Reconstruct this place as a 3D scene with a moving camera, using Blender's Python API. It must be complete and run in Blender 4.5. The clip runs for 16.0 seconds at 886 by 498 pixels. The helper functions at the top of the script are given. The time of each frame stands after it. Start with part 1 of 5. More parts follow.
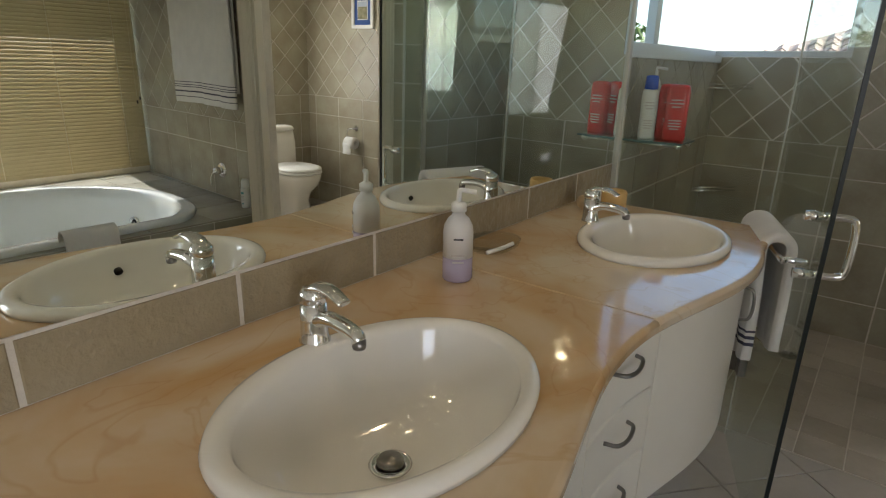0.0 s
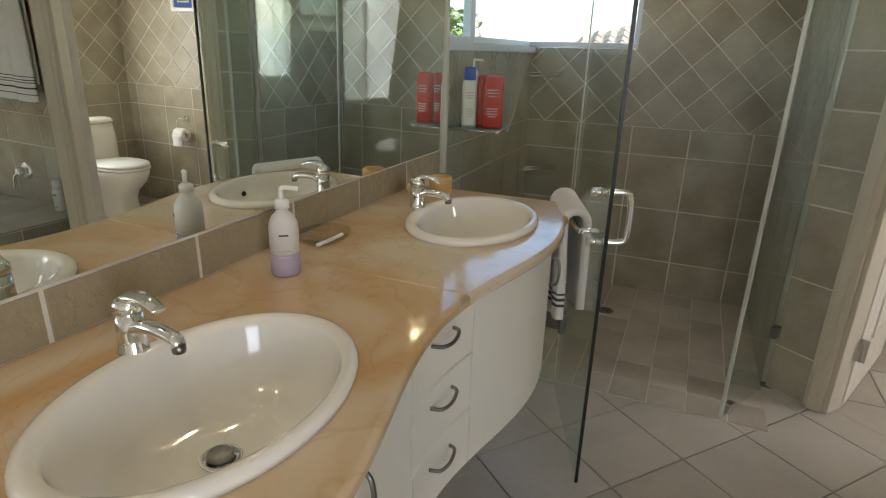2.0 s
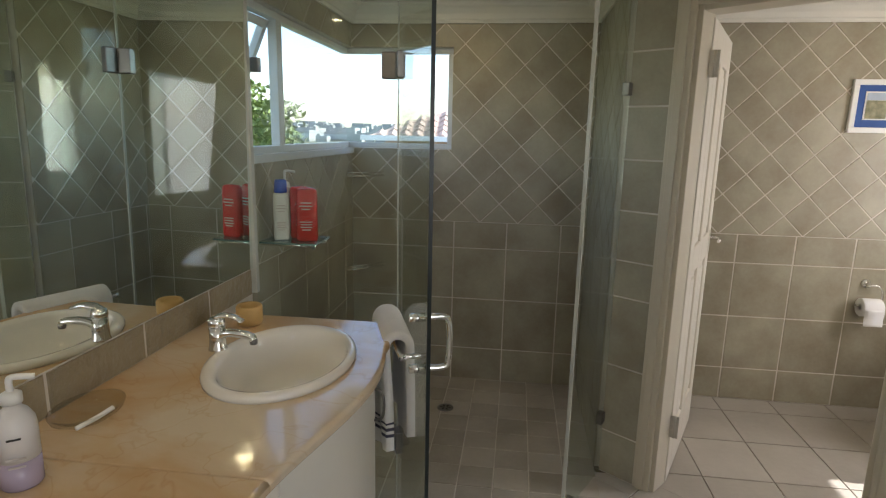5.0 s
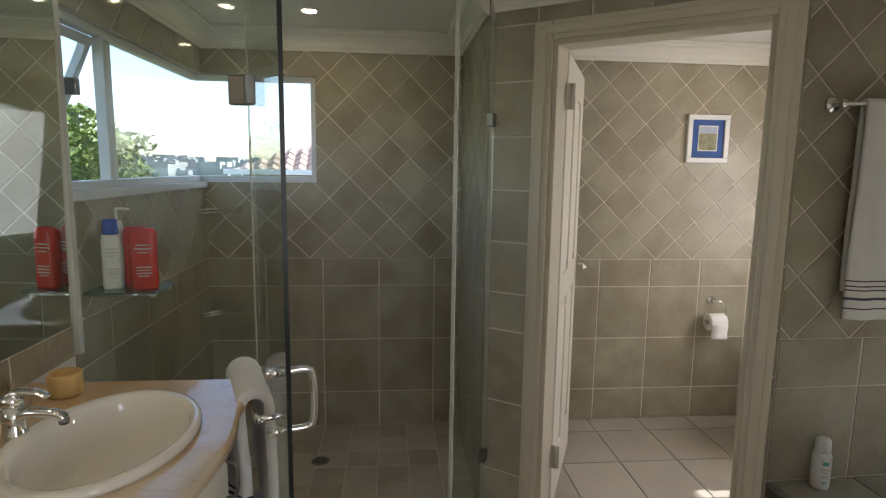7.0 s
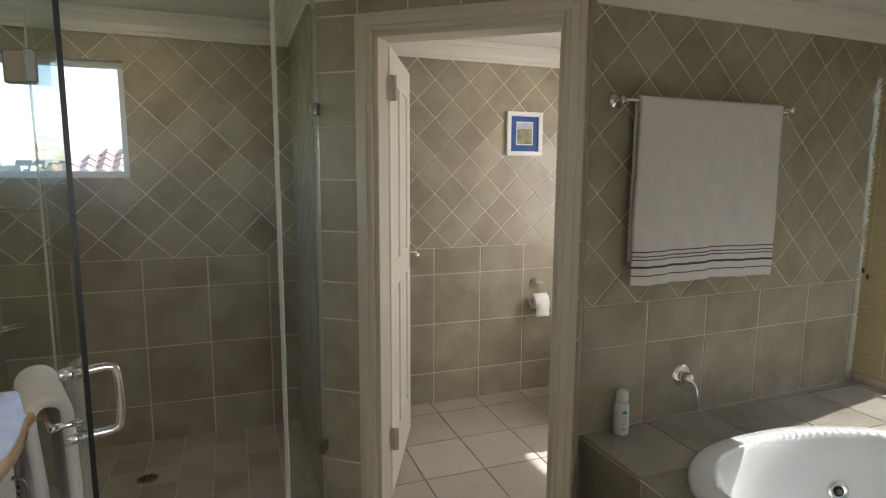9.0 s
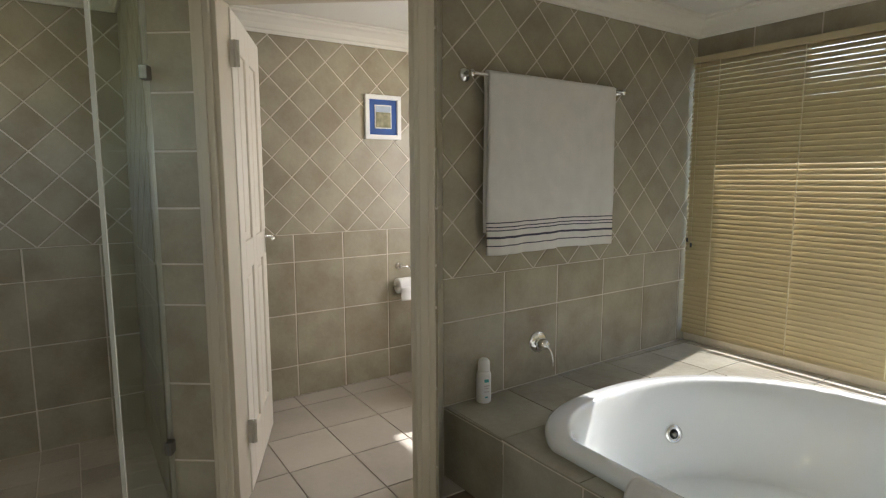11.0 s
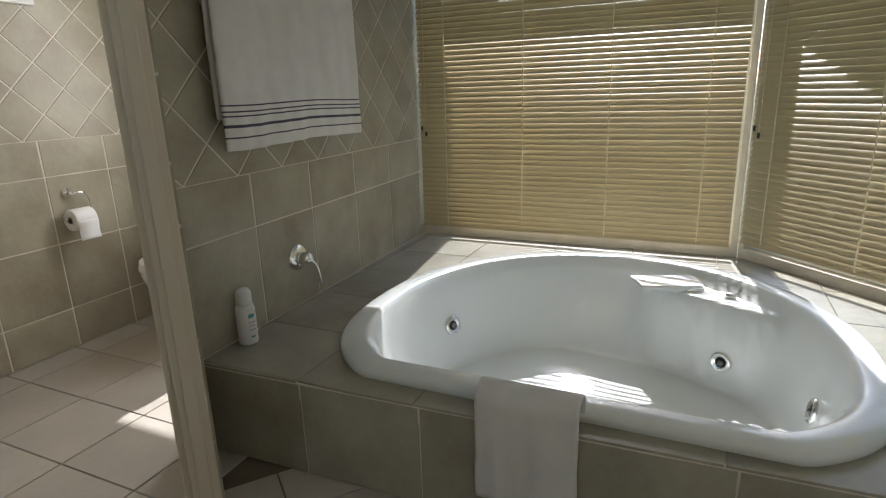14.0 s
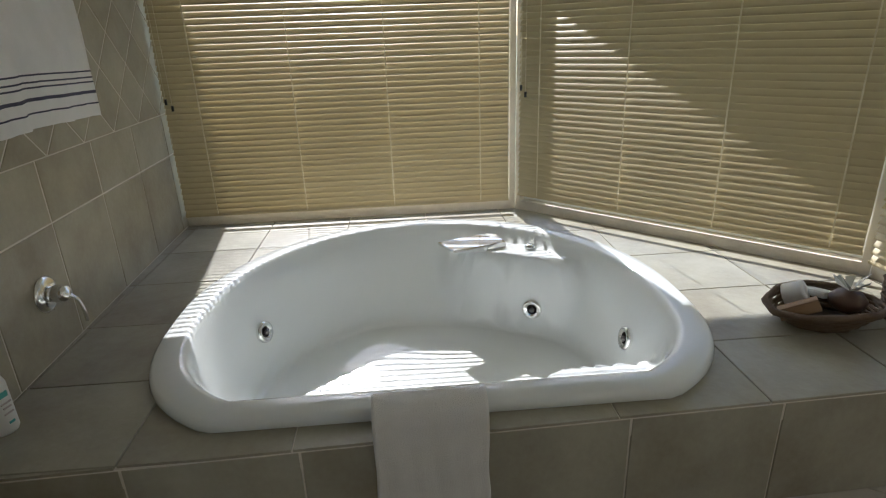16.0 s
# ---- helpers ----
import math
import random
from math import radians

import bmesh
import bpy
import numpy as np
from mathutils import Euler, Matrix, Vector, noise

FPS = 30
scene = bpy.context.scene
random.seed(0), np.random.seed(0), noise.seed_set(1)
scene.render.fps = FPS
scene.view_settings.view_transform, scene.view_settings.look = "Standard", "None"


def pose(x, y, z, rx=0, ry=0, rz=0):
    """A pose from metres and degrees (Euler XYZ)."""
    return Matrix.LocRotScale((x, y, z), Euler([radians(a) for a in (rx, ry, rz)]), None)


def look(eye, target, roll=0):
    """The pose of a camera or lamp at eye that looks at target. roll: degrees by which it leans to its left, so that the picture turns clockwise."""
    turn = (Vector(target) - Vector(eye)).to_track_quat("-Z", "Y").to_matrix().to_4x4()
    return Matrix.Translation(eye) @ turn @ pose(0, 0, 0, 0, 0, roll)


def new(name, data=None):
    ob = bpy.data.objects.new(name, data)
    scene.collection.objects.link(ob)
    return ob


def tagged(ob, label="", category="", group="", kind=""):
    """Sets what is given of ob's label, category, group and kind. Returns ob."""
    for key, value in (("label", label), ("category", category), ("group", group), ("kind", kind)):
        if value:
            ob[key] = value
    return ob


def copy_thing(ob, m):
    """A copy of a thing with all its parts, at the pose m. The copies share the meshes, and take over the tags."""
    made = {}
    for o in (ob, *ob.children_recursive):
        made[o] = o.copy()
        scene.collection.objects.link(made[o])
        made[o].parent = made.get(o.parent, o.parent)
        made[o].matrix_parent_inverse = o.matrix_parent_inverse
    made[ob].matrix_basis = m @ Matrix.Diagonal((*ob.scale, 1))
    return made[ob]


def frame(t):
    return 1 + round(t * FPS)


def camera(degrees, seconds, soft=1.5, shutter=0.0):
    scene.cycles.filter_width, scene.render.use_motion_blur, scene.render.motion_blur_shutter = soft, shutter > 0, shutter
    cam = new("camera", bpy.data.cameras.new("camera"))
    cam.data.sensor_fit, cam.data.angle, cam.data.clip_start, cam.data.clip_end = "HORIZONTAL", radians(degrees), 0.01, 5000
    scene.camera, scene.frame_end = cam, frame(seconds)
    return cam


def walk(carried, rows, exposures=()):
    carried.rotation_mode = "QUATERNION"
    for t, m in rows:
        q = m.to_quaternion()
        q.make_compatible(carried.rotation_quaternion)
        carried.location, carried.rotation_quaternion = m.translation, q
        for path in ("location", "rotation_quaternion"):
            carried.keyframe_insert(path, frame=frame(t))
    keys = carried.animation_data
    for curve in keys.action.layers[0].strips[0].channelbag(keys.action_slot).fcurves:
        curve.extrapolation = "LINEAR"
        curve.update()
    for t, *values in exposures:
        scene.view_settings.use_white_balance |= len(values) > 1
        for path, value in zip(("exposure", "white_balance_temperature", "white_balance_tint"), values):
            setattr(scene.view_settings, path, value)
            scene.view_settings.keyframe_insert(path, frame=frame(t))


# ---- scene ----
cam = camera(75.9, 16.0, soft=1.2)
PATH = [
    (0, (0.549, 0.444, 1.332), (-0.622, 1.945, 0.717), 1.2),
    (0.5, (0.569, 0.446, 1.328), (-0.516, 1.997, 0.682), 1.4),
    (1, (0.596, 0.442, 1.335), (-0.38, 2.059, 0.676), 1.5),
    (1.5, (0.625, 0.434, 1.351), (-0.231, 2.116, 0.69), 1.5),
    (2, (0.65, 0.422, 1.372), (-0.091, 2.159, 0.713), 1.5),
    (2.5, (0.673, 0.406, 1.401), (0.042, 2.186, 0.743), 1.3),
    (3, (0.679, 0.394, 1.436), (0.135, 2.203, 0.78), 1.2),
    (3.5, (0.678, 0.395, 1.467), (0.207, 2.237, 0.846), 1.2),
    (4, (0.691, 0.455, 1.484), (0.288, 2.338, 0.941), 1.1),
    (6.5, (0.681, 0.707, 1.509), (0.738, 2.685, 1.217), 1.1),
    (7, (0.712, 0.725, 1.494), (0.893, 2.697, 1.212), 0.8),
    (7.5, (0.709, 0.723, 1.475), (1.03, 2.678, 1.203), 0.7),
    (8, (0.717, 0.707, 1.472), (1.174, 2.634, 1.197), 0.5),
    (8.5, (0.747, 0.682, 1.454), (1.321, 2.579, 1.186), 0.3),
    (9, (0.784, 0.662, 1.444), (1.471, 2.521, 1.174), 0.3),
    (11.5, (0.869, 0.661, 1.261), (2.061, 2.244, 0.996), -0.3),
    (12, (0.922, 0.696, 1.206), (2.223, 2.186, 0.91), -0.5),
    (12.5, (1.004, 0.783, 1.17), (2.407, 2.163, 0.814), -1.2),
    (13, (1.007, 0.91, 1.161), (2.525, 2.14, 0.732), -1.6),
    (13.5, (0.951, 1.056, 1.146), (2.596, 2.085, 0.662), -1.7),
    (14, (0.958, 1.212, 1.142), (2.707, 2.017, 0.604), -1.8),
    (14.5, (1.07, 1.354, 1.151), (2.878, 1.962, 0.551), -1.9),
    (15, (1.127, 1.448, 1.161), (2.977, 1.851, 0.515), -1.9),
    (15.5, (1.132, 1.495, 1.179), (3.001, 1.696, 0.495), -2.1),
    (16, (1.106, 1.585, 1.185), (2.974, 1.468, 0.48), -2.1),
]
LIGHT, SLAT_TILT, DOOR_SWING = 1.0, 52.0, 104.0
EXPOSURES = [(0.0, 1.65, 6120, 15), (1.5, 2.05, 6120, 15), (4.0, 1.9, 6080, 15.5), (7.0, 1.65, 6080, 16.5), (9.0, 1.72, 6080, 15.5), (11.5, 1.88, 6020, 14), (13.0, 1.70, 5920, 13), (16.0, 1.52, 5800, 12.5)]
walk(cam, [(t, look(eye, target, roll)) for t, eye, target, roll in PATH], EXPOSURES)

# ---- light ----
SUN_FROM = Vector((0.76, 0.11, 0.64)).normalized()
world = bpy.data.worlds.new("sky")
scene.world = world
world.use_nodes = True
wn = world.node_tree.nodes
sky = wn.new("ShaderNodeTexSky")
sky.sky_type = "NISHITA"
sky.sun_disc = False
sky.sun_elevation = math.asin(SUN_FROM.z)
sky.sun_rotation = math.atan2(SUN_FROM.x, SUN_FROM.y)
world.node_tree.links.new(sky.outputs[0], wn["Background"].inputs[0])
wn["Background"].inputs[1].default_value = 0.15
sun = new("sun", bpy.data.lights.new("sun", "SUN"))
sun.data.energy, sun.data.angle, sun.data.color = 3.2, radians(0.5), (1.0, 0.95, 0.87)
sun.matrix_world = look(SUN_FROM * 20, (0, 0, 0))


def downlight_lamp(x, y, z, watts):
    lamp = new("downlight_lamp", bpy.data.lights.new("downlight_lamp", "SPOT"))
    lamp.data.energy, lamp.data.spot_size, lamp.data.spot_blend = watts, radians(130), 1.0
    lamp.data.color, lamp.data.shadow_soft_size = (1.0, 0.72, 0.42), 0.05
    lamp.matrix_world = look((x, y, z), (x, y, 0))


def window_light(name, eye, target, w, h, watts, colour):
    lamp = new(name, bpy.data.lights.new(name, "AREA"))
    lamp.data.shape, lamp.data.size, lamp.data.size_y = "RECTANGLE", w, h
    lamp.data.energy, lamp.data.color = watts, colour
    lamp.matrix_world = look(eye, target)


# added daylight fill lamps: toilet room's unseen window, assumed window behind the walker
window_light("window_light_wc", (3.24, 3.06, 1.35), (2.0, 3.06, 1.0), 0.36, 0.9, 3.6 * LIGHT, (1.0, 0.96, 0.90))
window_light("daylight_fill_entry", (2.09, -0.68, 1.35), (0.5, -0.3, 1.1), 0.8, 1.1, 4.3 * LIGHT, (1.0, 0.97, 0.92))
for dx, dy, dw in ((-0.02, 0.85, 0.25), (-0.02, 1.75, 0.6), (0.34, 3.48, 0.9), (2.50, 3.40, 1.0)):
    downlight_lamp(dx, dy, 2.18, dw * LIGHT)


# ---- materials ----
def mat(name, colour, rough=0.5, metal=0.0, vary=0.0, grain=30.0, bump=0.0, bump_scale=60.0, coat=0.0, random_amount=0.0, spread=None, trans=0.0, ior=1.45):
    m = bpy.data.materials.new(name)
    m.use_nodes = True
    nt = m.node_tree
    p = nt.nodes["Principled BSDF"]
    p.inputs["Roughness"].default_value = rough
    p.inputs["Metallic"].default_value = metal
    p.inputs["Coat Weight"].default_value = coat
    p.inputs["Transmission Weight"].default_value = trans
    p.inputs["IOR"].default_value = ior
    p.inputs["Base Color"].default_value = (*colour, 1)
    if vary or random_amount or bump:
        tc = nt.nodes.new("ShaderNodeNewGeometry")
        big = nt.nodes.new("ShaderNodeTexNoise")
        big.inputs["Scale"].default_value, big.inputs["Detail"].default_value = grain * 0.2, 5
        fine = nt.nodes.new("ShaderNodeTexNoise")
        fine.inputs["Scale"].default_value, fine.inputs["Detail"].default_value = grain * 2.5, 4
        for n in (big, fine):
            nt.links.new(tc.outputs["Position"], n.inputs["Vector"])
        if vary or random_amount:
            ramp = nt.nodes.new("ShaderNodeMix")
            ramp.data_type = "RGBA"
            lo = tuple(c * (1 - vary) for c in colour)
            hi = spread or tuple(min(1, c * (1 + vary)) for c in colour)
            ramp.inputs[6].default_value, ramp.inputs[7].default_value = (*lo, 1), (*hi, 1)
            add = nt.nodes.new("ShaderNodeMath")
            add.operation = "MULTIPLY_ADD"
            add.inputs[1].default_value = 0.35
            nt.links.new(fine.outputs[0], add.inputs[0])
            sc = nt.nodes.new("ShaderNodeMath")
            sc.operation = "MULTIPLY_ADD"
            sc.inputs[1].default_value, sc.inputs[2].default_value = 1.6, -0.48
            nt.links.new(big.outputs[0], sc.inputs[0])
            nt.links.new(sc.outputs[0], add.inputs[2])
            last = add
            if random_amount:
                info = nt.nodes.new("ShaderNodeObjectInfo")
                rnd = nt.nodes.new("ShaderNodeMath")
                rnd.operation = "MULTIPLY_ADD"
                rnd.inputs[1].default_value = random_amount
                nt.links.new(info.outputs["Random"], rnd.inputs[0])
                nt.links.new(add.outputs[0], rnd.inputs[2])
                off = nt.nodes.new("ShaderNodeMath")
                off.operation = "SUBTRACT"
                off.inputs[1].default_value = random_amount * 0.5
                nt.links.new(rnd.outputs[0], off.inputs[0])
                last = off
            nt.links.new(last.outputs[0], ramp.inputs[0])
            nt.links.new(ramp.outputs[2], p.inputs["Base Color"])
        if bump:
            bn = nt.nodes.new("ShaderNodeTexNoise")
            bn.inputs["Scale"].default_value, bn.inputs["Detail"].default_value = bump_scale, 6
            nt.links.new(tc.outputs["Position"], bn.inputs["Vector"])
            b = nt.nodes.new("ShaderNodeBump")
            b.inputs["Strength"].default_value, b.inputs["Distance"].default_value = bump, 0.004
            nt.links.new(bn.outputs[0], b.inputs["Height"])
            nt.links.new(b.outputs[0], p.inputs["Normal"])
    return m


def emitter(name, colour, strength):
    m = mat(name, colour)
    p = m.node_tree.nodes["Principled BSDF"]
    p.inputs["Emission Color"].default_value = (*colour, 1)
    p.inputs["Emission Strength"].default_value = strength
    return m


def glass_mat(name, tint=(0.945, 0.982, 0.958)):
    m = bpy.data.materials.new(name)
    m.use_nodes = True
    nt = m.node_tree
    nt.nodes.remove(nt.nodes["Principled BSDF"])
    tr, gl, mix, fr = (nt.nodes.new(k) for k in ("ShaderNodeBsdfTransparent", "ShaderNodeBsdfGlossy", "ShaderNodeMixShader", "ShaderNodeLayerWeight"))
    tr.inputs[0].default_value = (*tint, 1)
    gl.inputs["Roughness"].default_value = 0.0
    fr.inputs[0].default_value = 0.5
    p5, sc = nt.nodes.new("ShaderNodeMath"), nt.nodes.new("ShaderNodeMath")
    p5.operation, sc.operation = "POWER", "MULTIPLY_ADD"
    p5.inputs[1].default_value, sc.inputs[1].default_value, sc.inputs[2].default_value = 4.0, 0.5, 0.035
    nt.links.new(fr.outputs["Facing"], p5.inputs[0])
    nt.links.new(p5.outputs[0], sc.inputs[0])
    nt.links.new(sc.outputs[0], mix.inputs[0])
    nt.links.new(tr.outputs[0], mix.inputs[1])
    nt.links.new(gl.outputs[0], mix.inputs[2])
    nt.links.new(mix.outputs[0], nt.nodes["Material Output"].inputs[0])
    return m


TILE = mat("wall_tile_glaze", (0.362, 0.310, 0.218), 0.36, vary=0.24, grain=26, bump=0.45, bump_scale=28, random_amount=0.36, spread=(0.452, 0.424, 0.318))
EMBOSSED = mat("splash_tile_glaze", (0.32, 0.262, 0.160), 0.36, vary=0.2, grain=22, bump=0.8, bump_scale=38, random_amount=0.4, spread=(0.39, 0.325, 0.215))
EMBOSSED.node_tree.nodes["Bump"].inputs["Distance"].default_value = 0.012
DECKTILE = mat("deck_tile_glaze", (0.340, 0.300, 0.220), 0.30, vary=0.28, grain=22, bump=0.4, bump_scale=26, random_amount=0.4, spread=(0.425, 0.410, 0.325))
FLOORTILE = mat("floor_tile_glaze", (0.44, 0.40, 0.34), 0.30, vary=0.14, grain=14, bump=0.15, bump_scale=35, random_amount=0.5, spread=(0.52, 0.48, 0.42))
SHOWERTILE = mat("shower_floor_tile_glaze", (0.45, 0.395, 0.31), 0.4, vary=0.2, grain=20, bump=0.25, bump_scale=45, random_amount=0.8, spread=(0.54, 0.49, 0.41))
GROUT = mat("grout", (0.68, 0.63, 0.55), 0.9, vary=0.15, grain=40, bump=0.3, bump_scale=200)
FLOORGROUT = mat("floor_grout", (0.17, 0.14, 0.10), 0.9, vary=0.2, grain=40)
PLASTER = mat("plaster", (0.78, 0.76, 0.70), 0.85, vary=0.03, grain=6, bump=0.05, bump_scale=120)
CORNICE = mat("cornice_paint", (0.80, 0.77, 0.68), 0.6, vary=0.03, grain=6)
PAINT = mat("door_paint", (0.78, 0.73, 0.63), 0.35, vary=0.04, grain=8, bump=0.03)
FRAMEPAINT = mat("frame_paint", (0.62, 0.56, 0.44), 0.35, vary=0.05, grain=10, bump=0.04)
CABINET = mat("cabinet_paint", (0.80, 0.77, 0.68), 0.28, vary=0.04, grain=8, bump=0.02)
CERAMIC = mat("white_ceramic", (0.80, 0.77, 0.70), 0.06, vary=0.02, grain=4, coat=0.4)
ACRYLIC = mat("bath_acrylic", (0.80, 0.82, 0.80), 0.10, vary=0.02, grain=4, coat=0.4)
CHROME = mat("chrome", (0.82, 0.82, 0.80), 0.07, metal=1.0)
STEEL = mat("brushed_steel", (0.26, 0.25, 0.235), 0.32, metal=1.0, vary=0.1, grain=60)
HINGE_METAL = mat("dull_nickel", (0.60, 0.57, 0.50), 0.42, metal=0.6, vary=0.15, grain=60)
# near-black for the shade painted into holes, and for one ink bar
DARK = mat("hole_shade_and_ink", (0.03, 0.028, 0.025), 0.6)
MIRROR = mat("mirror_silver", (0.86, 0.90, 0.86), 0.0, metal=1.0)
GLASS = glass_mat("shower_glass")
PANE = glass_mat("window_glass", (0.98, 0.99, 0.99))
GLASSEDGE = mat("glass_edge", (0.008, 0.014, 0.012), 0.35)
SEAL = mat("clear_seal", (0.55, 0.56, 0.50), 0.25, vary=0.1, grain=30)
ALU = mat("window_aluminium", (0.62, 0.64, 0.64), 0.35, metal=0.0, vary=0.05, grain=20)
SLAT = mat("blind_slat", (0.54, 0.455, 0.28), 0.52, vary=0.06, grain=12)
CORD = mat("blind_cord", (0.75, 0.68, 0.5), 0.7)
BLACK = mat("black_plastic", (0.02, 0.02, 0.02), 0.35)
TOWEL = mat("white_towelling", (0.82, 0.80, 0.76), 0.95, vary=0.06, grain=60, bump=0.9, bump_scale=420)
STRIPE = mat("towel_stripe", (0.07, 0.07, 0.10), 0.9, vary=0.2, grain=90)
PAPER = mat("tissue_paper", (0.85, 0.84, 0.82), 0.9, vary=0.03, grain=40, bump=0.2, bump_scale=150)
RED = mat("red_plastic", (0.55, 0.025, 0.02), 0.25, vary=0.1, grain=15)
BLUE = mat("blue_plastic", (0.03, 0.10, 0.55), 0.25)
WHITEPLASTIC = mat("white_plastic", (0.78, 0.78, 0.75), 0.3, vary=0.03)
INK = mat("label_ink", (0.55, 0.50, 0.48), 0.5)
TEAL = mat("teal_label", (0.10, 0.42, 0.40), 0.4)
FROST = mat("frosted_bottle", (0.70, 0.68, 0.66), 0.35, vary=0.03)
LILAC = mat("lilac_soap", (0.42, 0.36, 0.46), 0.25, vary=0.08)
WOODCUP = mat("tan_candle_wax", (0.55, 0.36, 0.13), 0.5, vary=0.2, grain=40)
SHELL = mat("sea_shell", (0.55, 0.42, 0.26), 0.5, vary=0.3, grain=60, bump=0.5)
WICKER = mat("wicker", (0.13, 0.085, 0.05), 0.7, vary=0.35, grain=70, bump=0.5, bump_scale=160)
KRAFT = mat("kraft_box", (0.30, 0.19, 0.10), 0.7, vary=0.1, grain=30)
BROWN = mat("brown_soap", (0.10, 0.055, 0.035), 0.5, vary=0.2, grain=30)
NAVY = mat("blue_mount", (0.05, 0.11, 0.33), 0.8, vary=0.08, grain=50)
WHITEFRAME = mat("white_picture_frame", (0.80, 0.80, 0.78), 0.4, vary=0.03)
GREENPRINT = mat("print_hills", (0.22, 0.26, 0.14), 0.8, vary=0.5, grain=150, spread=(0.5, 0.45, 0.3))
SKYPRINT = mat("print_sky", (0.45, 0.52, 0.62), 0.8, vary=0.15, grain=80)
LAMPGLOW = emitter("lamp_glow", (1.0, 0.78, 0.45), 30.0)


def marble():
    m = mat("veined_marble", (0.66, 0.50, 0.30), 0.12, coat=0.35)
    nt = m.node_tree
    p = nt.nodes["Principled BSDF"]
    g = nt.nodes.new("ShaderNodeNewGeometry")
    a, b = nt.nodes.new("ShaderNodeTexNoise"), nt.nodes.new("ShaderNodeTexNoise")
    a.inputs["Scale"].default_value, a.inputs["Detail"].default_value, a.inputs["Distortion"].default_value = 2.6, 6, 0.7
    b.inputs["Scale"].default_value, b.inputs["Detail"].default_value, b.inputs["Distortion"].default_value = 3.0, 3, 2.0
    for n in (a, b):
        nt.links.new(g.outputs["Position"], n.inputs["Vector"])
    r = nt.nodes.new("ShaderNodeValToRGB")
    e = r.color_ramp.elements
    e[0].position, e[0].color = 0.36, (0.56, 0.34, 0.14, 1)
    e[1].position, e[1].color = 0.64, (0.68, 0.57, 0.42, 1)
    nt.links.new(a.outputs[0], r.inputs[0])
    v = nt.nodes.new("ShaderNodeValToRGB")
    w = v.color_ramp.elements
    w[0].position, w[0].color = 0.485, (1, 1, 1, 1)
    w[1].position, w[1].color = 0.515, (1, 1, 1, 1)
    mid = w.new(0.50)
    mid.color = (0.91, 0.84, 0.76, 1)
    nt.links.new(b.outputs[0], v.inputs[0])
    mul = nt.nodes.new("ShaderNodeMix")
    mul.data_type, mul.blend_type = "RGBA", "MULTIPLY"
    mul.inputs[0].default_value = 0.8
    nt.links.new(r.outputs[0], mul.inputs[6])
    nt.links.new(v.outputs[0], mul.inputs[7])
    nt.links.new(mul.outputs[2], p.inputs["Base Color"])
    return m


MARBLE = marble()


# ---- mesh helpers ----
def build(name, verts, faces, material, parent=None, smooth=False):
    me = bpy.data.meshes.new(name)
    me.from_pydata([tuple(v) for v in verts], [], faces)
    bm = bmesh.new()
    bm.from_mesh(me)
    bmesh.ops.recalc_face_normals(bm, faces=bm.faces)
    bm.to_mesh(me)
    bm.free()
    me.materials.append(material)
    if smooth:
        for p in me.polygons:
            p.use_smooth = True
    ob = new(name, me)
    ob.parent = parent
    return ob


def from_bm(name, bm, material, parent=None, smooth=False):
    me = bpy.data.meshes.new(name)
    bmesh.ops.recalc_face_normals(bm, faces=bm.faces)
    bm.to_mesh(me)
    bm.free()
    me.materials.append(material)
    if smooth:
        for p in me.polygons:
            p.use_smooth = True
    ob = new(name, me)
    ob.parent = parent
    return ob


BOXF = [(0, 1, 2, 3), (4, 5, 6, 7), (0, 1, 5, 4), (1, 2, 6, 5), (2, 3, 7, 6), (3, 0, 4, 7)]


def box_into(bm, lo, hi, m=Matrix(), bevel=0.0):
    (a, b, c), (d, e, f) = lo, hi
    vs = [bm.verts.new(m @ Vector(p)) for p in ((a, b, c), (d, b, c), (d, e, c), (a, e, c), (a, b, f), (d, b, f), (d, e, f), (a, e, f))]
    fs = [bm.faces.new([vs[i] for i in q]) for q in BOXF]
    if bevel:
        es = list({ed for fa in fs for ed in fa.edges})
        bmesh.ops.bevel(bm, geom=es, offset=bevel, segments=2, affect="EDGES", profile=0.5)


def box(name, lo, hi, material, parent=None, bevel=0.0, m=Matrix()):
    bm = bmesh.new()
    box_into(bm, lo, hi, m, bevel)
    return from_bm(name, bm, material, parent)


def boxes(name, items, material, parent=None, bevel=0.0):
    bm = bmesh.new()
    for lo, hi in items:
        box_into(bm, lo, hi, Matrix(), bevel)
    return from_bm(name, bm, material, parent)


def lathe(name, profile, material, parent=None, m=Matrix(), n=32, sx=1.0, sy=1.0, smooth=True):
    verts, faces = [], []
    for r, z in profile:
        for k in range(n):
            a = 2 * math.pi * k / n
            verts.append(m @ Vector((r * math.cos(a) * sx, r * math.sin(a) * sy, z)))
    for i in range(len(profile) - 1):
        for k in range(n):
            faces.append((i * n + k, i * n + (k + 1) % n, (i + 1) * n + (k + 1) % n, (i + 1) * n + k))
    faces.append(tuple(range(n)))
    faces.append(tuple(range((len(profile) - 1) * n, len(profile) * n)))
    return build(name, verts, faces, material, parent, smooth)


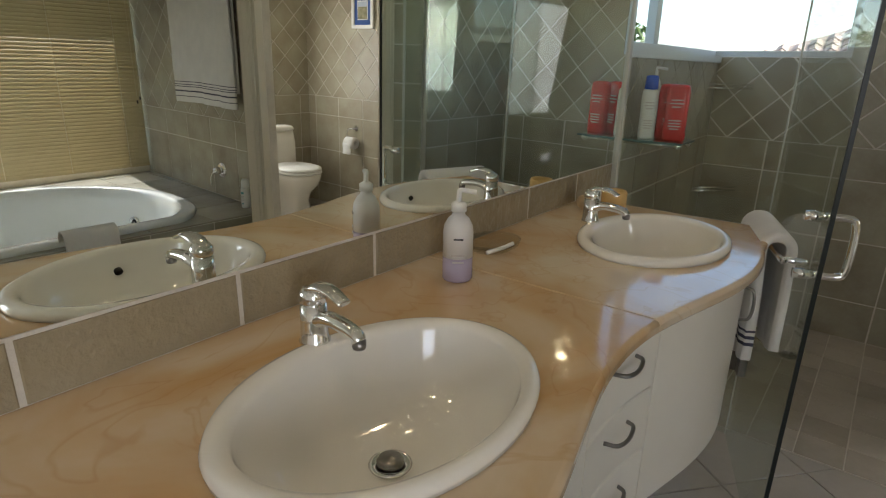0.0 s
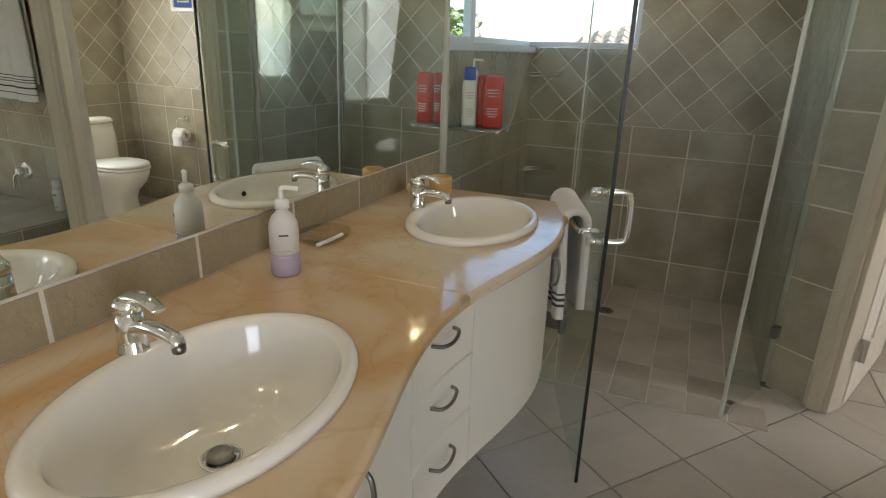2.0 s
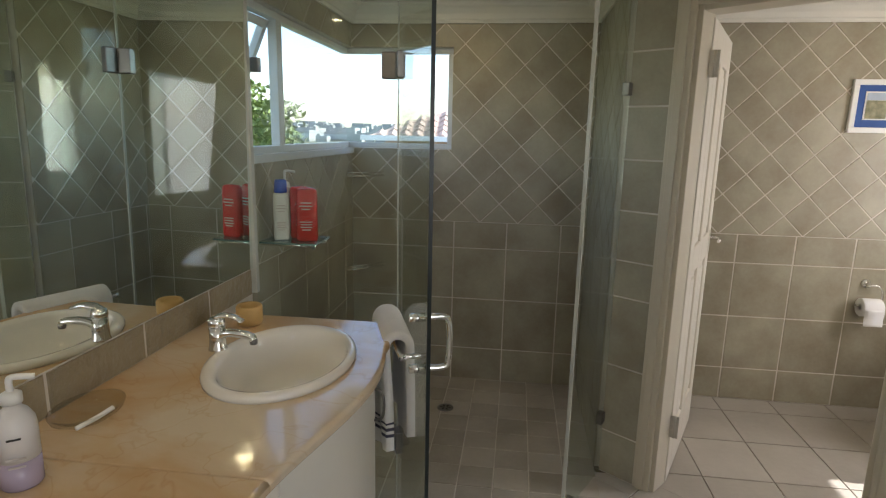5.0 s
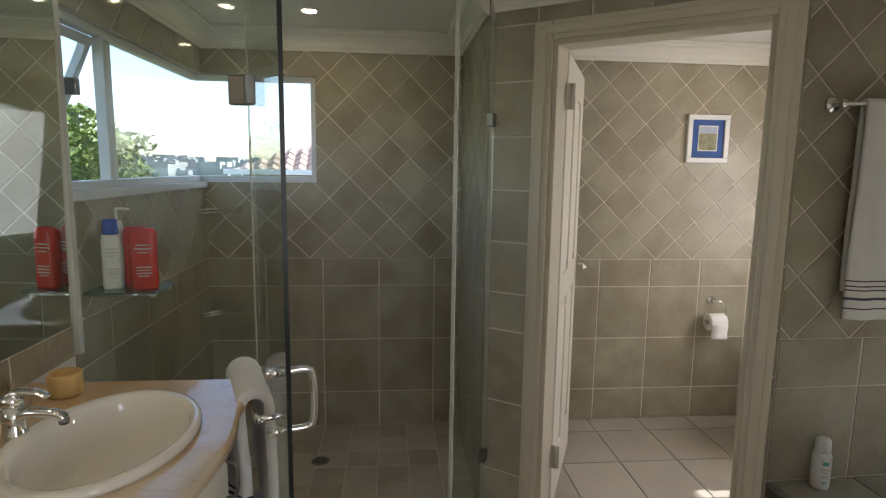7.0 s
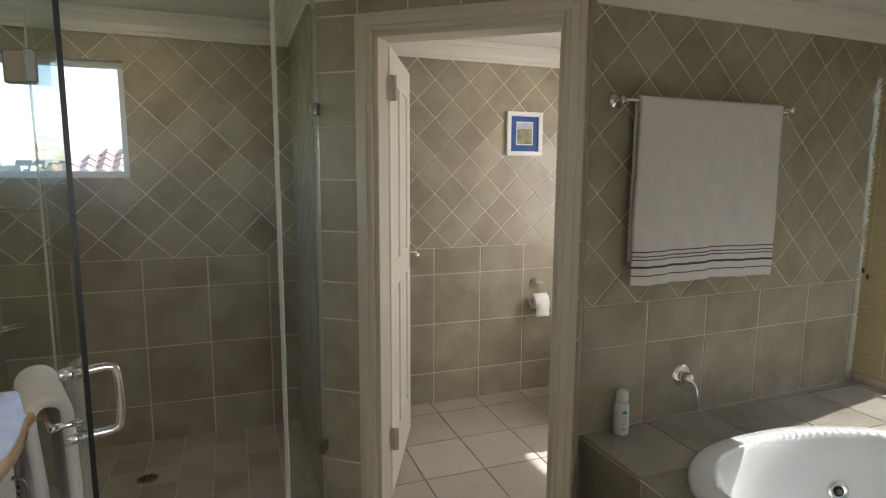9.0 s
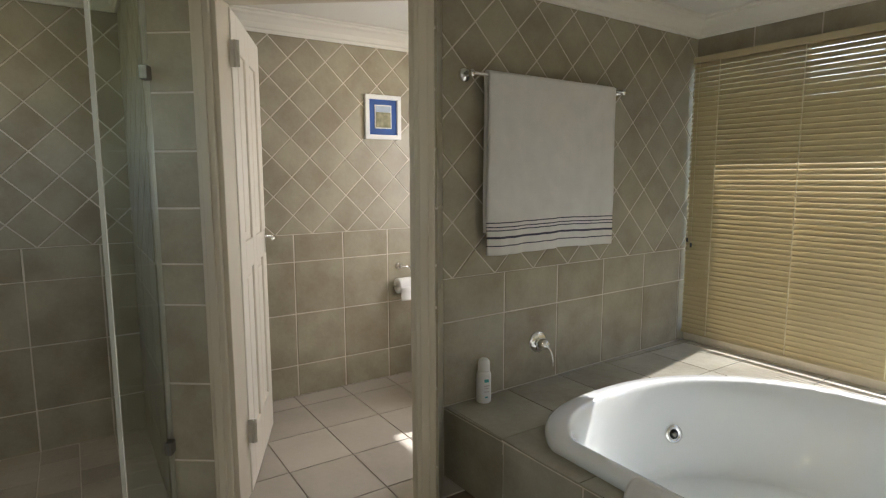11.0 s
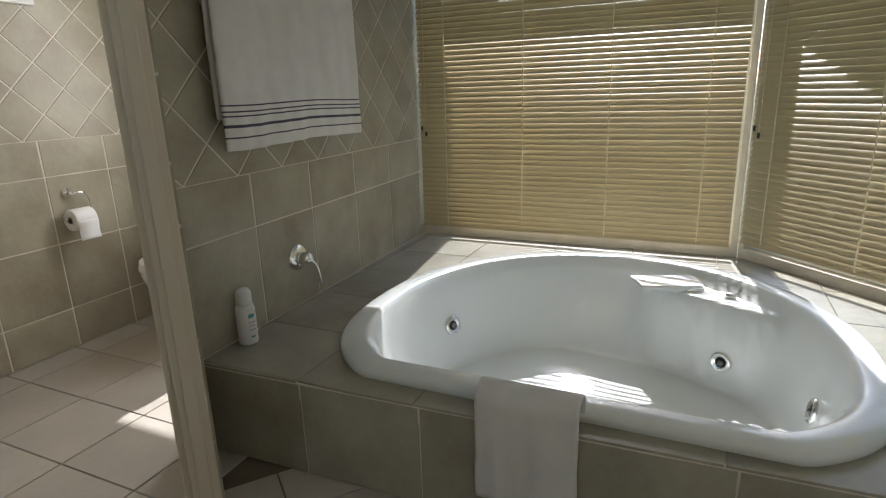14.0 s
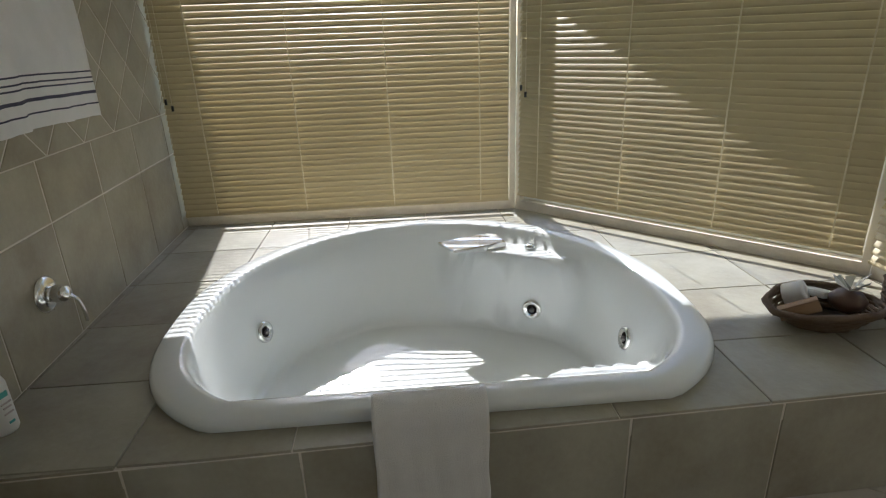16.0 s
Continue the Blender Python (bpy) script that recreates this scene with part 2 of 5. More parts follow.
def tube(name, pts, r, material, parent=None, n=12, radii=None, flat=1.0):
    pts = [Vector(p) for p in pts]
    verts, faces = [], []
    up = Vector((0, 0, 1))
    side = None
    for i, p in enumerate(pts):
        d = (pts[min(i + 1, len(pts) - 1)] - pts[max(i - 1, 0)]).normalized()
        if side is None:
            side = d.cross(up) if abs(d.z) < 0.95 else d.cross(Vector((1, 0, 0)))
        side = (side - d * side.dot(d)).normalized()
        o = d.cross(side)
        rr = radii[i] if radii else r
        for k in range(n):
            a = 2 * math.pi * k / n
            verts.append(p + side * math.cos(a) * rr + o * math.sin(a) * rr * flat)
    for i in range(len(pts) - 1):
        for k in range(n):
            faces.append((i * n + k, i * n + (k + 1) % n, (i + 1) * n + (k + 1) % n, (i + 1) * n + k))
    faces += [tuple(range(n)), tuple(range(len(pts) * n - n, len(pts) * n))]
    return build(name, verts, faces, material, parent, True)


def curve(ctrl, n=24):
    """Points on a smooth curve through the control points."""
    c = [Vector(p) for p in ctrl]
    c = [2 * c[0] - c[1]] + c + [2 * c[-1] - c[-2]]
    out = []
    for i in range(1, len(c) - 2):
        for k in range(n):
            t = k / n
            a, b, d, e = c[i - 1], c[i], c[i + 1], c[i + 2]
            out.append(0.5 * (2 * b + (d - a) * t + (2 * a - 5 * b + 4 * d - e) * t * t + (3 * b - a - 3 * d + e) * t ** 3))
    return out + [c[-2]]


def thing(name, label, category, group="", at=(0, 0, 0)):
    ob = new(name)
    ob.location = at
    ob.empty_display_size = 0.05
    return tagged(ob, label, category, group)


def clip(poly, n, d):
    """The part of a convex polygon where n . p <= d."""
    out = []
    for i, p in enumerate(poly):
        q = poly[(i + 1) % len(poly)]
        a, b = n[0] * p[0] + n[1] * p[1] - d, n[0] * q[0] + n[1] * q[1] - d
        if a <= 0:
            out.append(p)
        if (a < 0 < b) or (b < 0 < a):
            t = a / (a - b)
            out.append((p[0] + (q[0] - p[0]) * t, p[1] + (q[1] - p[1]) * t))
    return out


def area(poly):
    return abs(sum(p[0] * q[1] - p[1] * q[0] for p, q in zip(poly, poly[1:] + poly[:1]))) / 2


def sides(region):
    """Half-planes of a counter-clockwise convex polygon."""
    res = []
    for p, q in zip(region, region[1:] + region[:1]):
        n = (q[1] - p[1], p[0] - q[0])
        res.append((n, n[0] * p[0] + n[1] * p[1]))
    return res


def inside(poly, region):
    for n, d in sides(region):
        poly = clip(poly, n, d)
        if len(poly) < 3:
            return []
    return poly


def minus(poly, hole):
    """Convex pieces of a convex polygon with a convex hole taken out."""
    out, rest = [], poly
    if area(inside(poly, hole) or [(0, 0)] * 3) < 1e-7:
        return [poly]
    for n, d in sides(hole):
        piece = clip(rest, (-n[0], -n[1]), -d)
        if len(piece) > 2 and area(piece) > 1e-7:
            out.append(piece)
        rest = clip(rest, n, d)
        if len(rest) < 3:
            break
    return out


def prisms(name, pieces, m, depth, material, parent=None, chamfer=0.0, mesh_only=False):
    """Slabs over flat convex pieces, in the plane's x and y, from 0 to depth along its z."""
    verts, faces = [], []
    for poly in pieces:
        k, b = len(poly), len(verts)
        c = (sum(p[0] for p in poly) / k, sum(p[1] for p in poly) / k)
        rings = [(0, 0), (depth - chamfer, 0), (depth, chamfer * 1.3)] if chamfer else [(0, 0), (depth, 0)]
        for z, inset in rings:
            for p in poly:
                dx, dy = c[0] - p[0], c[1] - p[1]
                L = math.hypot(dx, dy) or 1
                verts.append(m @ Vector((p[0] + dx / L * inset, p[1] + dy / L * inset, z)))
        for r in range(len(rings) - 1):
            for i in range(k):
                faces.append((b + r * k + i, b + r * k + (i + 1) % k, b + (r + 1) * k + (i + 1) % k, b + (r + 1) * k + i))
        faces += [tuple(b + i for i in range(k)), tuple(b + (len(rings) - 1) * k + i for i in range(k))]
    return build(name, verts, faces, material, parent)


TILE_MESHES = {}


def lay(parent, polys, region, m, material, holes=(), depth=0.007, gap=0.0065, name="tile"):
    """Lays tiles, each an object under parent, clipped to the region and round the holes. m: from the plane to the world."""
    for poly in polys:
        k = len(poly)
        c = (sum(p[0] for p in poly) / k, sum(p[1] for p in poly) / k)
        shrunk = []
        for p in poly:
            L = math.hypot(c[0] - p[0], c[1] - p[1])
            f = 1 - gap * 1.41 / 2 / L * 1.0
            shrunk.append((c[0] + (p[0] - c[0]) * f, c[1] + (p[1] - c[1]) * f))
        part = inside(shrunk, region)
        if len(part) < 3 or area(part) < 2e-4:
            continue
        pieces = [part]
        for hole in holes:
            pieces = [q for pc in pieces for q in minus(pc, hole)]
        pieces = [p for p in pieces if area(p) > 5e-5]
        if not pieces:
            continue
        at = pieces[0][0] if len(pieces) > 1 else part[0]
        local = [[(p[0] - at[0], p[1] - at[1]) for p in pc] for pc in pieces]
        key = (material.name, depth, tuple(round(v, 4) for pc in local for p in pc for v in p))
        if key in TILE_MESHES:
            ob = new(name, TILE_MESHES[key])
            ob.parent = parent
        else:
            ob = prisms(name, local, Matrix(), depth, material, parent, 0.0018 if len(pieces) == 1 else 0.0)
            TILE_MESHES[key] = ob.data
        ob.matrix_local = m @ Matrix.Translation((at[0], at[1], 0))


def grid_tiles(x0, x1, y0, y1, px, py, ox=0.0, oy=0.0):
    out = []
    i0, i1 = math.floor((x0 - ox) / px), math.ceil((x1 - ox) / px)
    j0, j1 = math.floor((y0 - oy) / py), math.ceil((y1 - oy) / py)
    for i in range(i0, i1):
        for j in range(j0, j1):
            x, y = ox + i * px, oy + j * py
            out.append([(x, y), (x + px, y), (x + px, y + py), (x, y + py)])
    return out


def row_tiles(x0, x1, bands, px, ox):
    out = []
    for z0, z1 in zip(bands, bands[1:]):
        for i in range(math.floor((x0 - ox) / px), math.ceil((x1 - ox) / px)):
            x = ox + i * px
            out.append([(x, z0), (x + px, z0), (x + px, z1), (x, z1)])
    return out


def diamond_tiles(x0, x1, z0, z1, d, ox, oz):
    out, h = [], d / 2
    for i in range(math.floor((x0 - ox) / h) - 1, math.ceil((x1 - ox) / h) + 2):
        for j in range(math.floor((z0 - oz) / h) - 1, math.ceil((z1 - oz) / h) + 2):
            if (i + j) % 2 == 0:
                x, z = ox + i * h, oz + j * h
                out.append([(x, z - h), (x + h, z), (x, z + h), (x - h, z)])
    return out


def rect(x0, z0, x1, z1):
    return [(x0, z0), (x1, z0), (x1, z1), (x0, z1)]


def frame_of(ax, ay, bx, by):
    """A wall's plane: x along the wall from a to b, y up, z out to the right of that way."""
    u = Vector((bx - ax, by - ay, 0)).normalized()
    n = u.cross(Vector((0, 0, 1)))
    return Matrix(((u.x, 0, n.x, ax), (u.y, 0, n.y, ay), (0, 1, 0, 0), (0, 0, 0, 1)))


TOP = 2.20
WALLS = []


def wall(name, a, b, z0, z1, label, holes=(), thick=0.10, material=None):
    """A wall from a to b whose room side lies to the right of that way."""
    m = frame_of(*a, *b)
    L = math.hypot(b[0] - a[0], b[1] - a[1])
    pieces = [rect(0, z0, L, z1)]
    for h in holes:
        pieces = [q for pc in pieces for q in minus(pc, h)]
    ob = prisms(name, pieces, m @ Matrix.Translation((0, 0, -thick)), thick - 0.0025, material or GROUT)
    tagged(ob, label, "wall", kind="structure")
    WALLS.append((ob, m, L, z0, z1, list(holes)))
    return ob, m, L
# ---- structure ----
XM, YB, YT, XE, DECK = -0.285, 3.90, 2.645, 3.95, 0.318
DOOR_L, DOOR_R = Vector((1.31, 2.90)), Vector((1.905, 2.44))
DD = (DOOR_R - DOOR_L).normalized()
PIER_A = (1.12, 3.02)
WCX = 3.25
FRONT_A, FRONT_B = (2.147, 2.645), (2.242, -0.06)
BAY_A, BAY_B = (3.95, 1.02), (2.87, -0.06)
SILL, HEAD = 1.405, 1.97


def yw(x):
    """The bath wall runs a little out of square."""
    return YT - 0.008 + (x - 2.14) * 0.0348



ground_slab = box("floor", (-0.6, -1.5, -0.16), (2.20, 4.1, -0.006), FLOORGROUT)
tagged(ground_slab, "pale beige floor tiles laid with dark joints", "floor", kind="structure")
wc_slab = box("floor_wc", (2.20, 2.66, -0.16), (3.6, 4.1, -0.006), FLOORGROUT)
tagged(wc_slab, "pale tiled floor of the toilet room", "floor", kind="structure")

w_mirror, m_mirror, L_mirror = wall("wall_mirror", (XM, -1.3), (XM, YB + 0.1), 0, TOP + 0.1, "grey green tiled wall beside the wash counter",
    [rect(2.56 + 1.3, SILL, YB + 0.1 + 1.3, HEAD)])
w_back, m_back, L_back = wall("wall_shower_back", (XM - 0.10, YB), (1.13, YB), 0, TOP + 0.1, "grey green tiled shower wall with diamond tiles",
    [rect(0.0, SILL, 0.305 - XM + 0.10, HEAD)])
w_side, m_side, L_side = wall("wall_shower_side", (1.10, YB), (1.10, 3.05), 0, TOP + 0.1, "tiled side wall of the shower", thick=0.10)
w_wcl, m_wcl, L_wcl = wall("wall_wc_left", (1.205, 3.05), (1.205, YB), 0, TOP + 0.1, "tiled wall of the toilet room", thick=0.005 + 0.08)
w_wcb, m_wcb, L_wcb = wall("wall_wc_back", (1.13, YB), (WCX + 0.10, YB), 0, TOP + 0.1, "beige tiled toilet wall with diamond tiles above")
w_wcr, m_wcr, L_wcr = wall("wall_wc_right", (WCX, YB), (WCX, 2.75), 0, TOP + 0.1, "beige tiled wall behind the toilet", [rect(0.62, 0.70, 1.02, 1.9)])
w_bath, m_bath, L_bath = wall("wall_bath", (2.14, yw(2.14)), (XE + 0.1, yw(XE + 0.1)), 0, TOP + 0.1, "sage tiled wall above the bath deck", thick=0.1)
w_ret, m_ret, L_ret = wall("wall_return", tuple(DOOR_R + DD * 0.07), (2.14, yw(2.14)), 0, TOP + 0.1, "narrow tiled return beside the door frame", thick=0.04)
w_door, m_door, L_door = wall("wall_door", PIER_A, tuple(DOOR_R + DD * 0.07), 0, TOP + 0.1, "tiled wall round the toilet doorway",
    [rect((DOOR_L - Vector(PIER_A)).length, -0.1, (DOOR_R - Vector(PIER_A)).length, 1.985)], thick=0.10)
w_south, m_south, L_south = wall("wall_south", (2.10, -1.3), (XM, -1.3), 0, TOP + 0.1, "plain plastered wall", material=PLASTER)
# the window hole is assumed, out of view, for the fill lamp
w_entry, m_entry, L_entry = wall("wall_entry", (2.10, -0.06), (2.10, -1.3), 0, TOP + 0.1, "plain plastered wall with an unseen window opening", [rect(0.17, 0.75, 1.07, 1.95)], material=PLASTER)
# bath windows: low wall under and bulkhead over
for nm, a, b in (("wall_window_east", (XE, YT + 0.16), BAY_A), ("wall_window_bay", BAY_A, BAY_B), ("wall_window_third", BAY_B, (2.10, -0.06))):
    L = math.hypot(b[0] - a[0], b[1] - a[1])
    inset = 0.06 if nm != "wall_window_east" else 0.10
    wall(nm, a, b, -0.2, TOP + 0.1, "low wall and tiled bulkhead round the bath windows", [rect(inset if nm == "wall_window_east" else 0.03, 0.365, L - 0.03, 1.99)], thick=0.12)

ceiling = prisms("ceiling", [[(-0.4, -1.4), (2.9, -1.4), (4.1, 1.0), (4.1, 4.1), (-0.4, 4.1)]], Matrix.Translation((0, 0, TOP)), 0.1, PLASTER)
tagged(ceiling, "plain white painted plaster ceiling", "ceiling", kind="structure")


def cornice(a, b, e0=0.0, e1=0.0):
    """A moulded cornice along a wall; e0 and e1 lengthen its ends."""
    m = frame_of(*a, *b)
    L = math.hypot(b[0] - a[0], b[1] - a[1])
    prof = [(0, -0.105), (0.012, -0.105), (0.016, -0.09), (0.024, -0.085), (0.034, -0.06), (0.06, -0.036), (0.078, -0.028), (0.082, -0.016), (0.095, -0.012), (0.095, -0.002), (0, -0.002)]
    vs, fs, k = [], [], len(prof)
    for x in (-e0, L + e1):
        for z, y in prof:
            vs.append(m @ Vector((x, TOP + y, z + 0.002)))
    for i in range(k):
        fs.append((i, (i + 1) % k, k + (i + 1) % k, k + i))
    fs += [tuple(range(k)), tuple(range(k, 2 * k))]
    return tagged(build("cornice", vs, fs, CORNICE), "cream moulded plaster cornice", "cornice", "cornices", "structure")


for a, b in (((XM, -1.3), (XM, YB)), ((XM, YB), (1.10, YB)), ((1.10, YB), (1.10, 3.05)), (PIER_A, tuple(DOOR_R + DD * 0.07)), ((2.14, yw(2.14)), (XE, yw(XE))),
             ((XE, yw(XE)), BAY_A), (BAY_A, BAY_B), ((1.20, YB), (WCX, YB)), ((WCX, YB), (WCX, 2.75))):
    cornice(a, b)

# bath deck with the hole for the tub
TX, TY = 2.86, 1.52


def tub_outline(scale=1.0, n=64, grow=0.0):
    out = []
    for k in range(n):
        t = 2 * math.pi * k / n
        c, s = math.cos(t), math.sin(t)
        e = 2.0 if c > 0 else 2.9
        ax = (0.88 if c > 0 else 0.70) + grow
        ay = 0.845 + grow
        x = ax * math.copysign(abs(c) ** (2 / e), c)
        y = ay * math.copysign(abs(s) ** (2 / e), s)
        out.append((TX + scale * max(x, -0.61 - grow), TY + scale * y))
    return out


deck_poly = [FRONT_B, (BAY_B[0], -0.06), BAY_A, (XE, yw(XE)), FRONT_A]
hole = tub_outline(grow=-0.05)
deck = prisms("bath_deck", minus(deck_poly, hole), Matrix.Translation((0, 0, DECK - 0.06)), 0.053, GROUT)
tagged(deck, "low tiled deck that holds the bath", "bath deck", kind="structure")
riser = prisms("bath_deck_front", [rect(0, 0, 2.707, DECK - 0.062)], frame_of(*FRONT_A, *FRONT_B) @ Matrix.Translation((0, 0, -0.06)), 0.0575, GROUT)
tagged(riser, "tiled front of the bath deck", "bath deck", kind="structure")

# mirror over the wash counter
# the sheet leans out a little at the top and at its far end
mirror = box("mirror", (-0.004, 0.0, 0.0), (0.0, 2.235, TOP - 0.11 - 0.996), MIRROR, None, 0, pose(XM + 0.007, 0.30, 0.996, 0, 0.6, -0.25))
tagged(mirror, "large frameless wall mirror above the wash counter", "mirror", kind="structure")
strip = box("mirror_trim", (XM + 0.001, 2.536, 0.90), (XM + 0.028, 2.56, TOP - 0.11), SEAL)
tagged(strip, "pale silicone strip at the mirror end", "trim", kind="structure")


# ---- windows ----
def bar(name, m, lo, hi, parent, material=None, bevel=0.003):
    return box(name, lo, hi, material or ALU, parent, bevel, m)


def window_fixed(name, a, b, z0, z1, label, off=-0.05, mullions=(), bw=0.035, material=None, posts=(True, True)):
    """A window in a wall from a to b, room side to the right."""
    m = frame_of(*a, *b) @ Matrix.Translation((0, 0, off))
    L = math.hypot(b[0] - a[0], b[1] - a[1])
    root = tagged(new(name), label, "window", kind="structure")
    bar("frame", m, (0, z0, -0.02), (L, z0 + bw, 0.02), root, material)
    bar("frame", m, (0, z1 - bw, -0.02), (L, z1, 0.02), root, material)
    if posts[0]:
        bar("frame", m, (0, z0 + bw, -0.02), (bw, z1 - bw, 0.02), root, material)
    if posts[1]:
        bar("frame", m, (L - bw, z0 + bw, -0.02), (L, z1 - bw, 0.02), root, material)
    for x in mullions:
        bar("mullion", m, (x - 0.02, z0 + bw, -0.02), (x + 0.02, z1 - bw, 0.02), root)
    pane = bar("pane", m, (bw if posts[0] else 0.004, z0 + bw, -0.003), (L - bw if posts[1] else L - 0.004, z1 - bw, 0.003), root, PANE, 0)
    pane.visible_shadow = False
    return root, m, L


# corner windows of the shower
win_side, mws, Lws = window_fixed("window_1", (XM, 2.96), (XM, YB + 0.05), SILL + 0.002, HEAD - 0.002, "grey aluminium corner window over the shower", bw=0.03, posts=(True, False))
win_back, mwb, Lwb = window_fixed("window_2", (XM - 0.05, YB), (0.305, YB), SILL + 0.002, HEAD - 0.002, "grey aluminium shower window meeting another at a bare glass corner", bw=0.03, posts=(False, True))
# a top-hung sash that stands open
root = tagged(new("window_3"), "grey aluminium awning window standing open", "window", kind="structure")
mo = frame_of(XM, 2.56, XM, 2.96) @ Matrix.Translation((0, 0, -0.05))
for lo, hi in (((0, SILL, -0.02), (0.40, SILL + 0.03, 0.02)), ((0, HEAD - 0.03, -0.02), (0.40, HEAD, 0.02)), ((0, SILL + 0.03, -0.02), (0.025, HEAD - 0.03, 0.02)), ((0.375, SILL + 0.03, -0.02), (0.40, HEAD - 0.03, 0.02))):
    bar("frame", mo, lo, hi, root)
ms = mo @ Matrix.Translation((0, HEAD - 0.03, -0.02)) @ pose(0, 0, 0, 24, 0, 0)
hgt = HEAD - SILL - 0.06
for lo, hi in (((0.027, -hgt, -0.015), (0.373, -hgt + 0.035, 0.015)), ((0.027, -0.035, -0.015), (0.373, 0, 0.015)), ((0.027, -hgt + 0.035, -0.015), (0.06, -0.035, 0.015)), ((0.34, -hgt + 0.035, -0.015), (0.373, -0.035, 0.015))):
    bar("sash", ms, lo, hi, root)
pn = bar("pane", ms, (0.06, -hgt + 0.035, -0.003), (0.34, -0.035, 0.003), root, PANE, 0)
pn.visible_shadow = False
# sloping tiled sill under the corner windows
sill_mesh = boxes("window_sill", [((XM - 0.098, 2.56, SILL - 0.03), (XM + 0.012, YB, SILL + 0.001))], ALU)
tagged(sill_mesh, "pale window sill along the shower", "sill", kind="structure")

# bath windows
for nm, a, b in (("window_4", (XE, yw(XE)), BAY_A), ("window_5", BAY_A, BAY_B), ("window_6", BAY_B, (2.12, -0.06))):
    L = math.hypot(b[0] - a[0], b[1] - a[1])
    window_fixed(nm, a, b, 0.366, 1.988, "grey aluminium framed bath window behind blinds", off=-0.06, bw=0.04, material=WHITEFRAME)


# ---- venetian blinds ----
def blind(a, b, z0, z1, inset0, inset1, cords, label, standing=0.035):
    m = frame_of(*a, *b) @ Matrix.Translation((0, 0, standing))
    L = math.hypot(b[0] - a[0], b[1] - a[1])
    root = thing("venetian_blind", label, "blind", "venetian blinds at the bath")
    x0, x1 = inset0, L - inset1
    bar("head_rail", m, (x0, z1 - 0.035, -0.016), (x1, z1, 0.016), root, SLAT)
    bar("bottom_rail", m, (x0, z0, -0.012), (x1, z0 + 0.012, 0.012), root, SLAT)
    pitch, width, tilt = 0.0275, 0.038, radians(SLAT_TILT)
    prof = []
    for k in range(5):
        s = (k / 4 - 0.5) * width
        sag = 0.0022 * (1 - (2 * k / 4 - 1) ** 2)
        # outer edge high, room edge low
        prof.append((-s * math.sin(tilt) + sag * math.cos(tilt), s * math.cos(tilt) + sag * math.sin(tilt)))
    vs = [(x, y, z) for x in (x0 + 0.003, x1 - 0.003) for y, z in prof]
    vs += [(x, y - 0.0006, z - 0.0005) for x in (x0 + 0.003, x1 - 0.003) for y, z in prof]
    fs = []
    for k in range(4):
        fs += [(k, k + 1, k + 6, k + 5), (k + 10, k + 11, k + 16, k + 15)]
    fs += [(0, 5, 15, 10), (4, 9, 19, 14)]
    first = None
    n = int((z1 - 0.05 - z0 - 0.02) / pitch)
    rnd = random.Random(7)
    for i in range(n + 1):
        z = z0 + 0.024 + i * pitch
        if first is None:
            first = build("slat", vs, fs, SLAT, root, True)
            ob = first
        else:
            ob = new("slat", first.data)
            ob.parent = root
        ob.matrix_local = m @ Matrix.Translation((0, z, 0)) @ pose(0, 0, 0, rnd.uniform(-0.45, 0.45), 0, rnd.uniform(-0.02, 0.02))
    for c in cords:
        x = x0 + c * (x1 - x0)
        bar("ladder_cord", m, (x - 0.0025, z0 + 0.012, 0.0135), (x + 0.0025, z1 - 0.035, 0.0150), root, CORD, 0)
    # tilt wand and pull tassels
    for dz, dx in ((0.0, 0.02), (0.03, 0.045)):
        tube("pull_cord", [m @ Vector((x0 + dx, z1 - 0.03, 0.02)), m @ Vector((x0 + dx, 0.95 - dz, 0.02))], 0.0011, CORD, root, 6)
        tube("tassel", [m @ Vector((x0 + dx, 0.95 - dz, 0.02)), m @ Vector((x0 + dx, 0.925 - dz, 0.02))], 0.006, BLACK, root, 8)
    return root


blind((XE, yw(XE)), BAY_A, 0.375, 1.985, 0.01, 0.040, (0.10, 0.37, 0.64, 0.91), "beige metal venetian blind, closed, in the sun")
blind(BAY_A, BAY_B, 0.405, 1.985, 0.045, 0.03, (0.08, 0.37, 0.65, 0.93), "beige metal venetian blind on the angled window")
blind(BAY_B, (2.12, -0.06), 0.385, 1.985, 0.03, 0.03, (0.15, 0.85), "beige metal venetian blind on the third window")


# ---- doorway and door ----
def door_frame():
    root = tagged(new("door_frame"), "cream painted wooden door frame with moulded edge", "door frame", kind="structure")
    m = frame_of(*DOOR_L, *DOOR_R)
    L = (DOOR_R - DOOR_L).length
    H = 1.985
    for x0, x1 in ((0.0, 0.03), (L - 0.03, L)):
        bar("jamb", m, (x0, 0, -0.115), (x1, H, 0.004), root, FRAMEPAINT, 0.003)
    bar("head_jamb", m, (0.03, H - 0.03, -0.115), (L - 0.03, H, 0.004), root, FRAMEPAINT, 0.003)
    for x0, x1 in ((-0.062, 0.012), (L - 0.012, L + 0.062)):
        bar("architrave", m, (x0, 0, 0.005), (x1, H + 0.058, 0.022), root, FRAMEPAINT, 0.005)
        bar("moulding", m, (x0 + 0.018, 0, 0.022), (x1 - 0.022, H + 0.03, 0.030), root, FRAMEPAINT, 0.004)
    bar("architrave", m, (0.012, H - 0.012, 0.005), (L - 0.012, H + 0.058, 0.022), root, FRAMEPAINT, 0.005)
    bar("moulding", m, (-0.02, H + 0.006, 0.0225), (L + 0.02, H + 0.040, 0.029), root, FRAMEPAINT, 0.004)
    return root


door_frame()


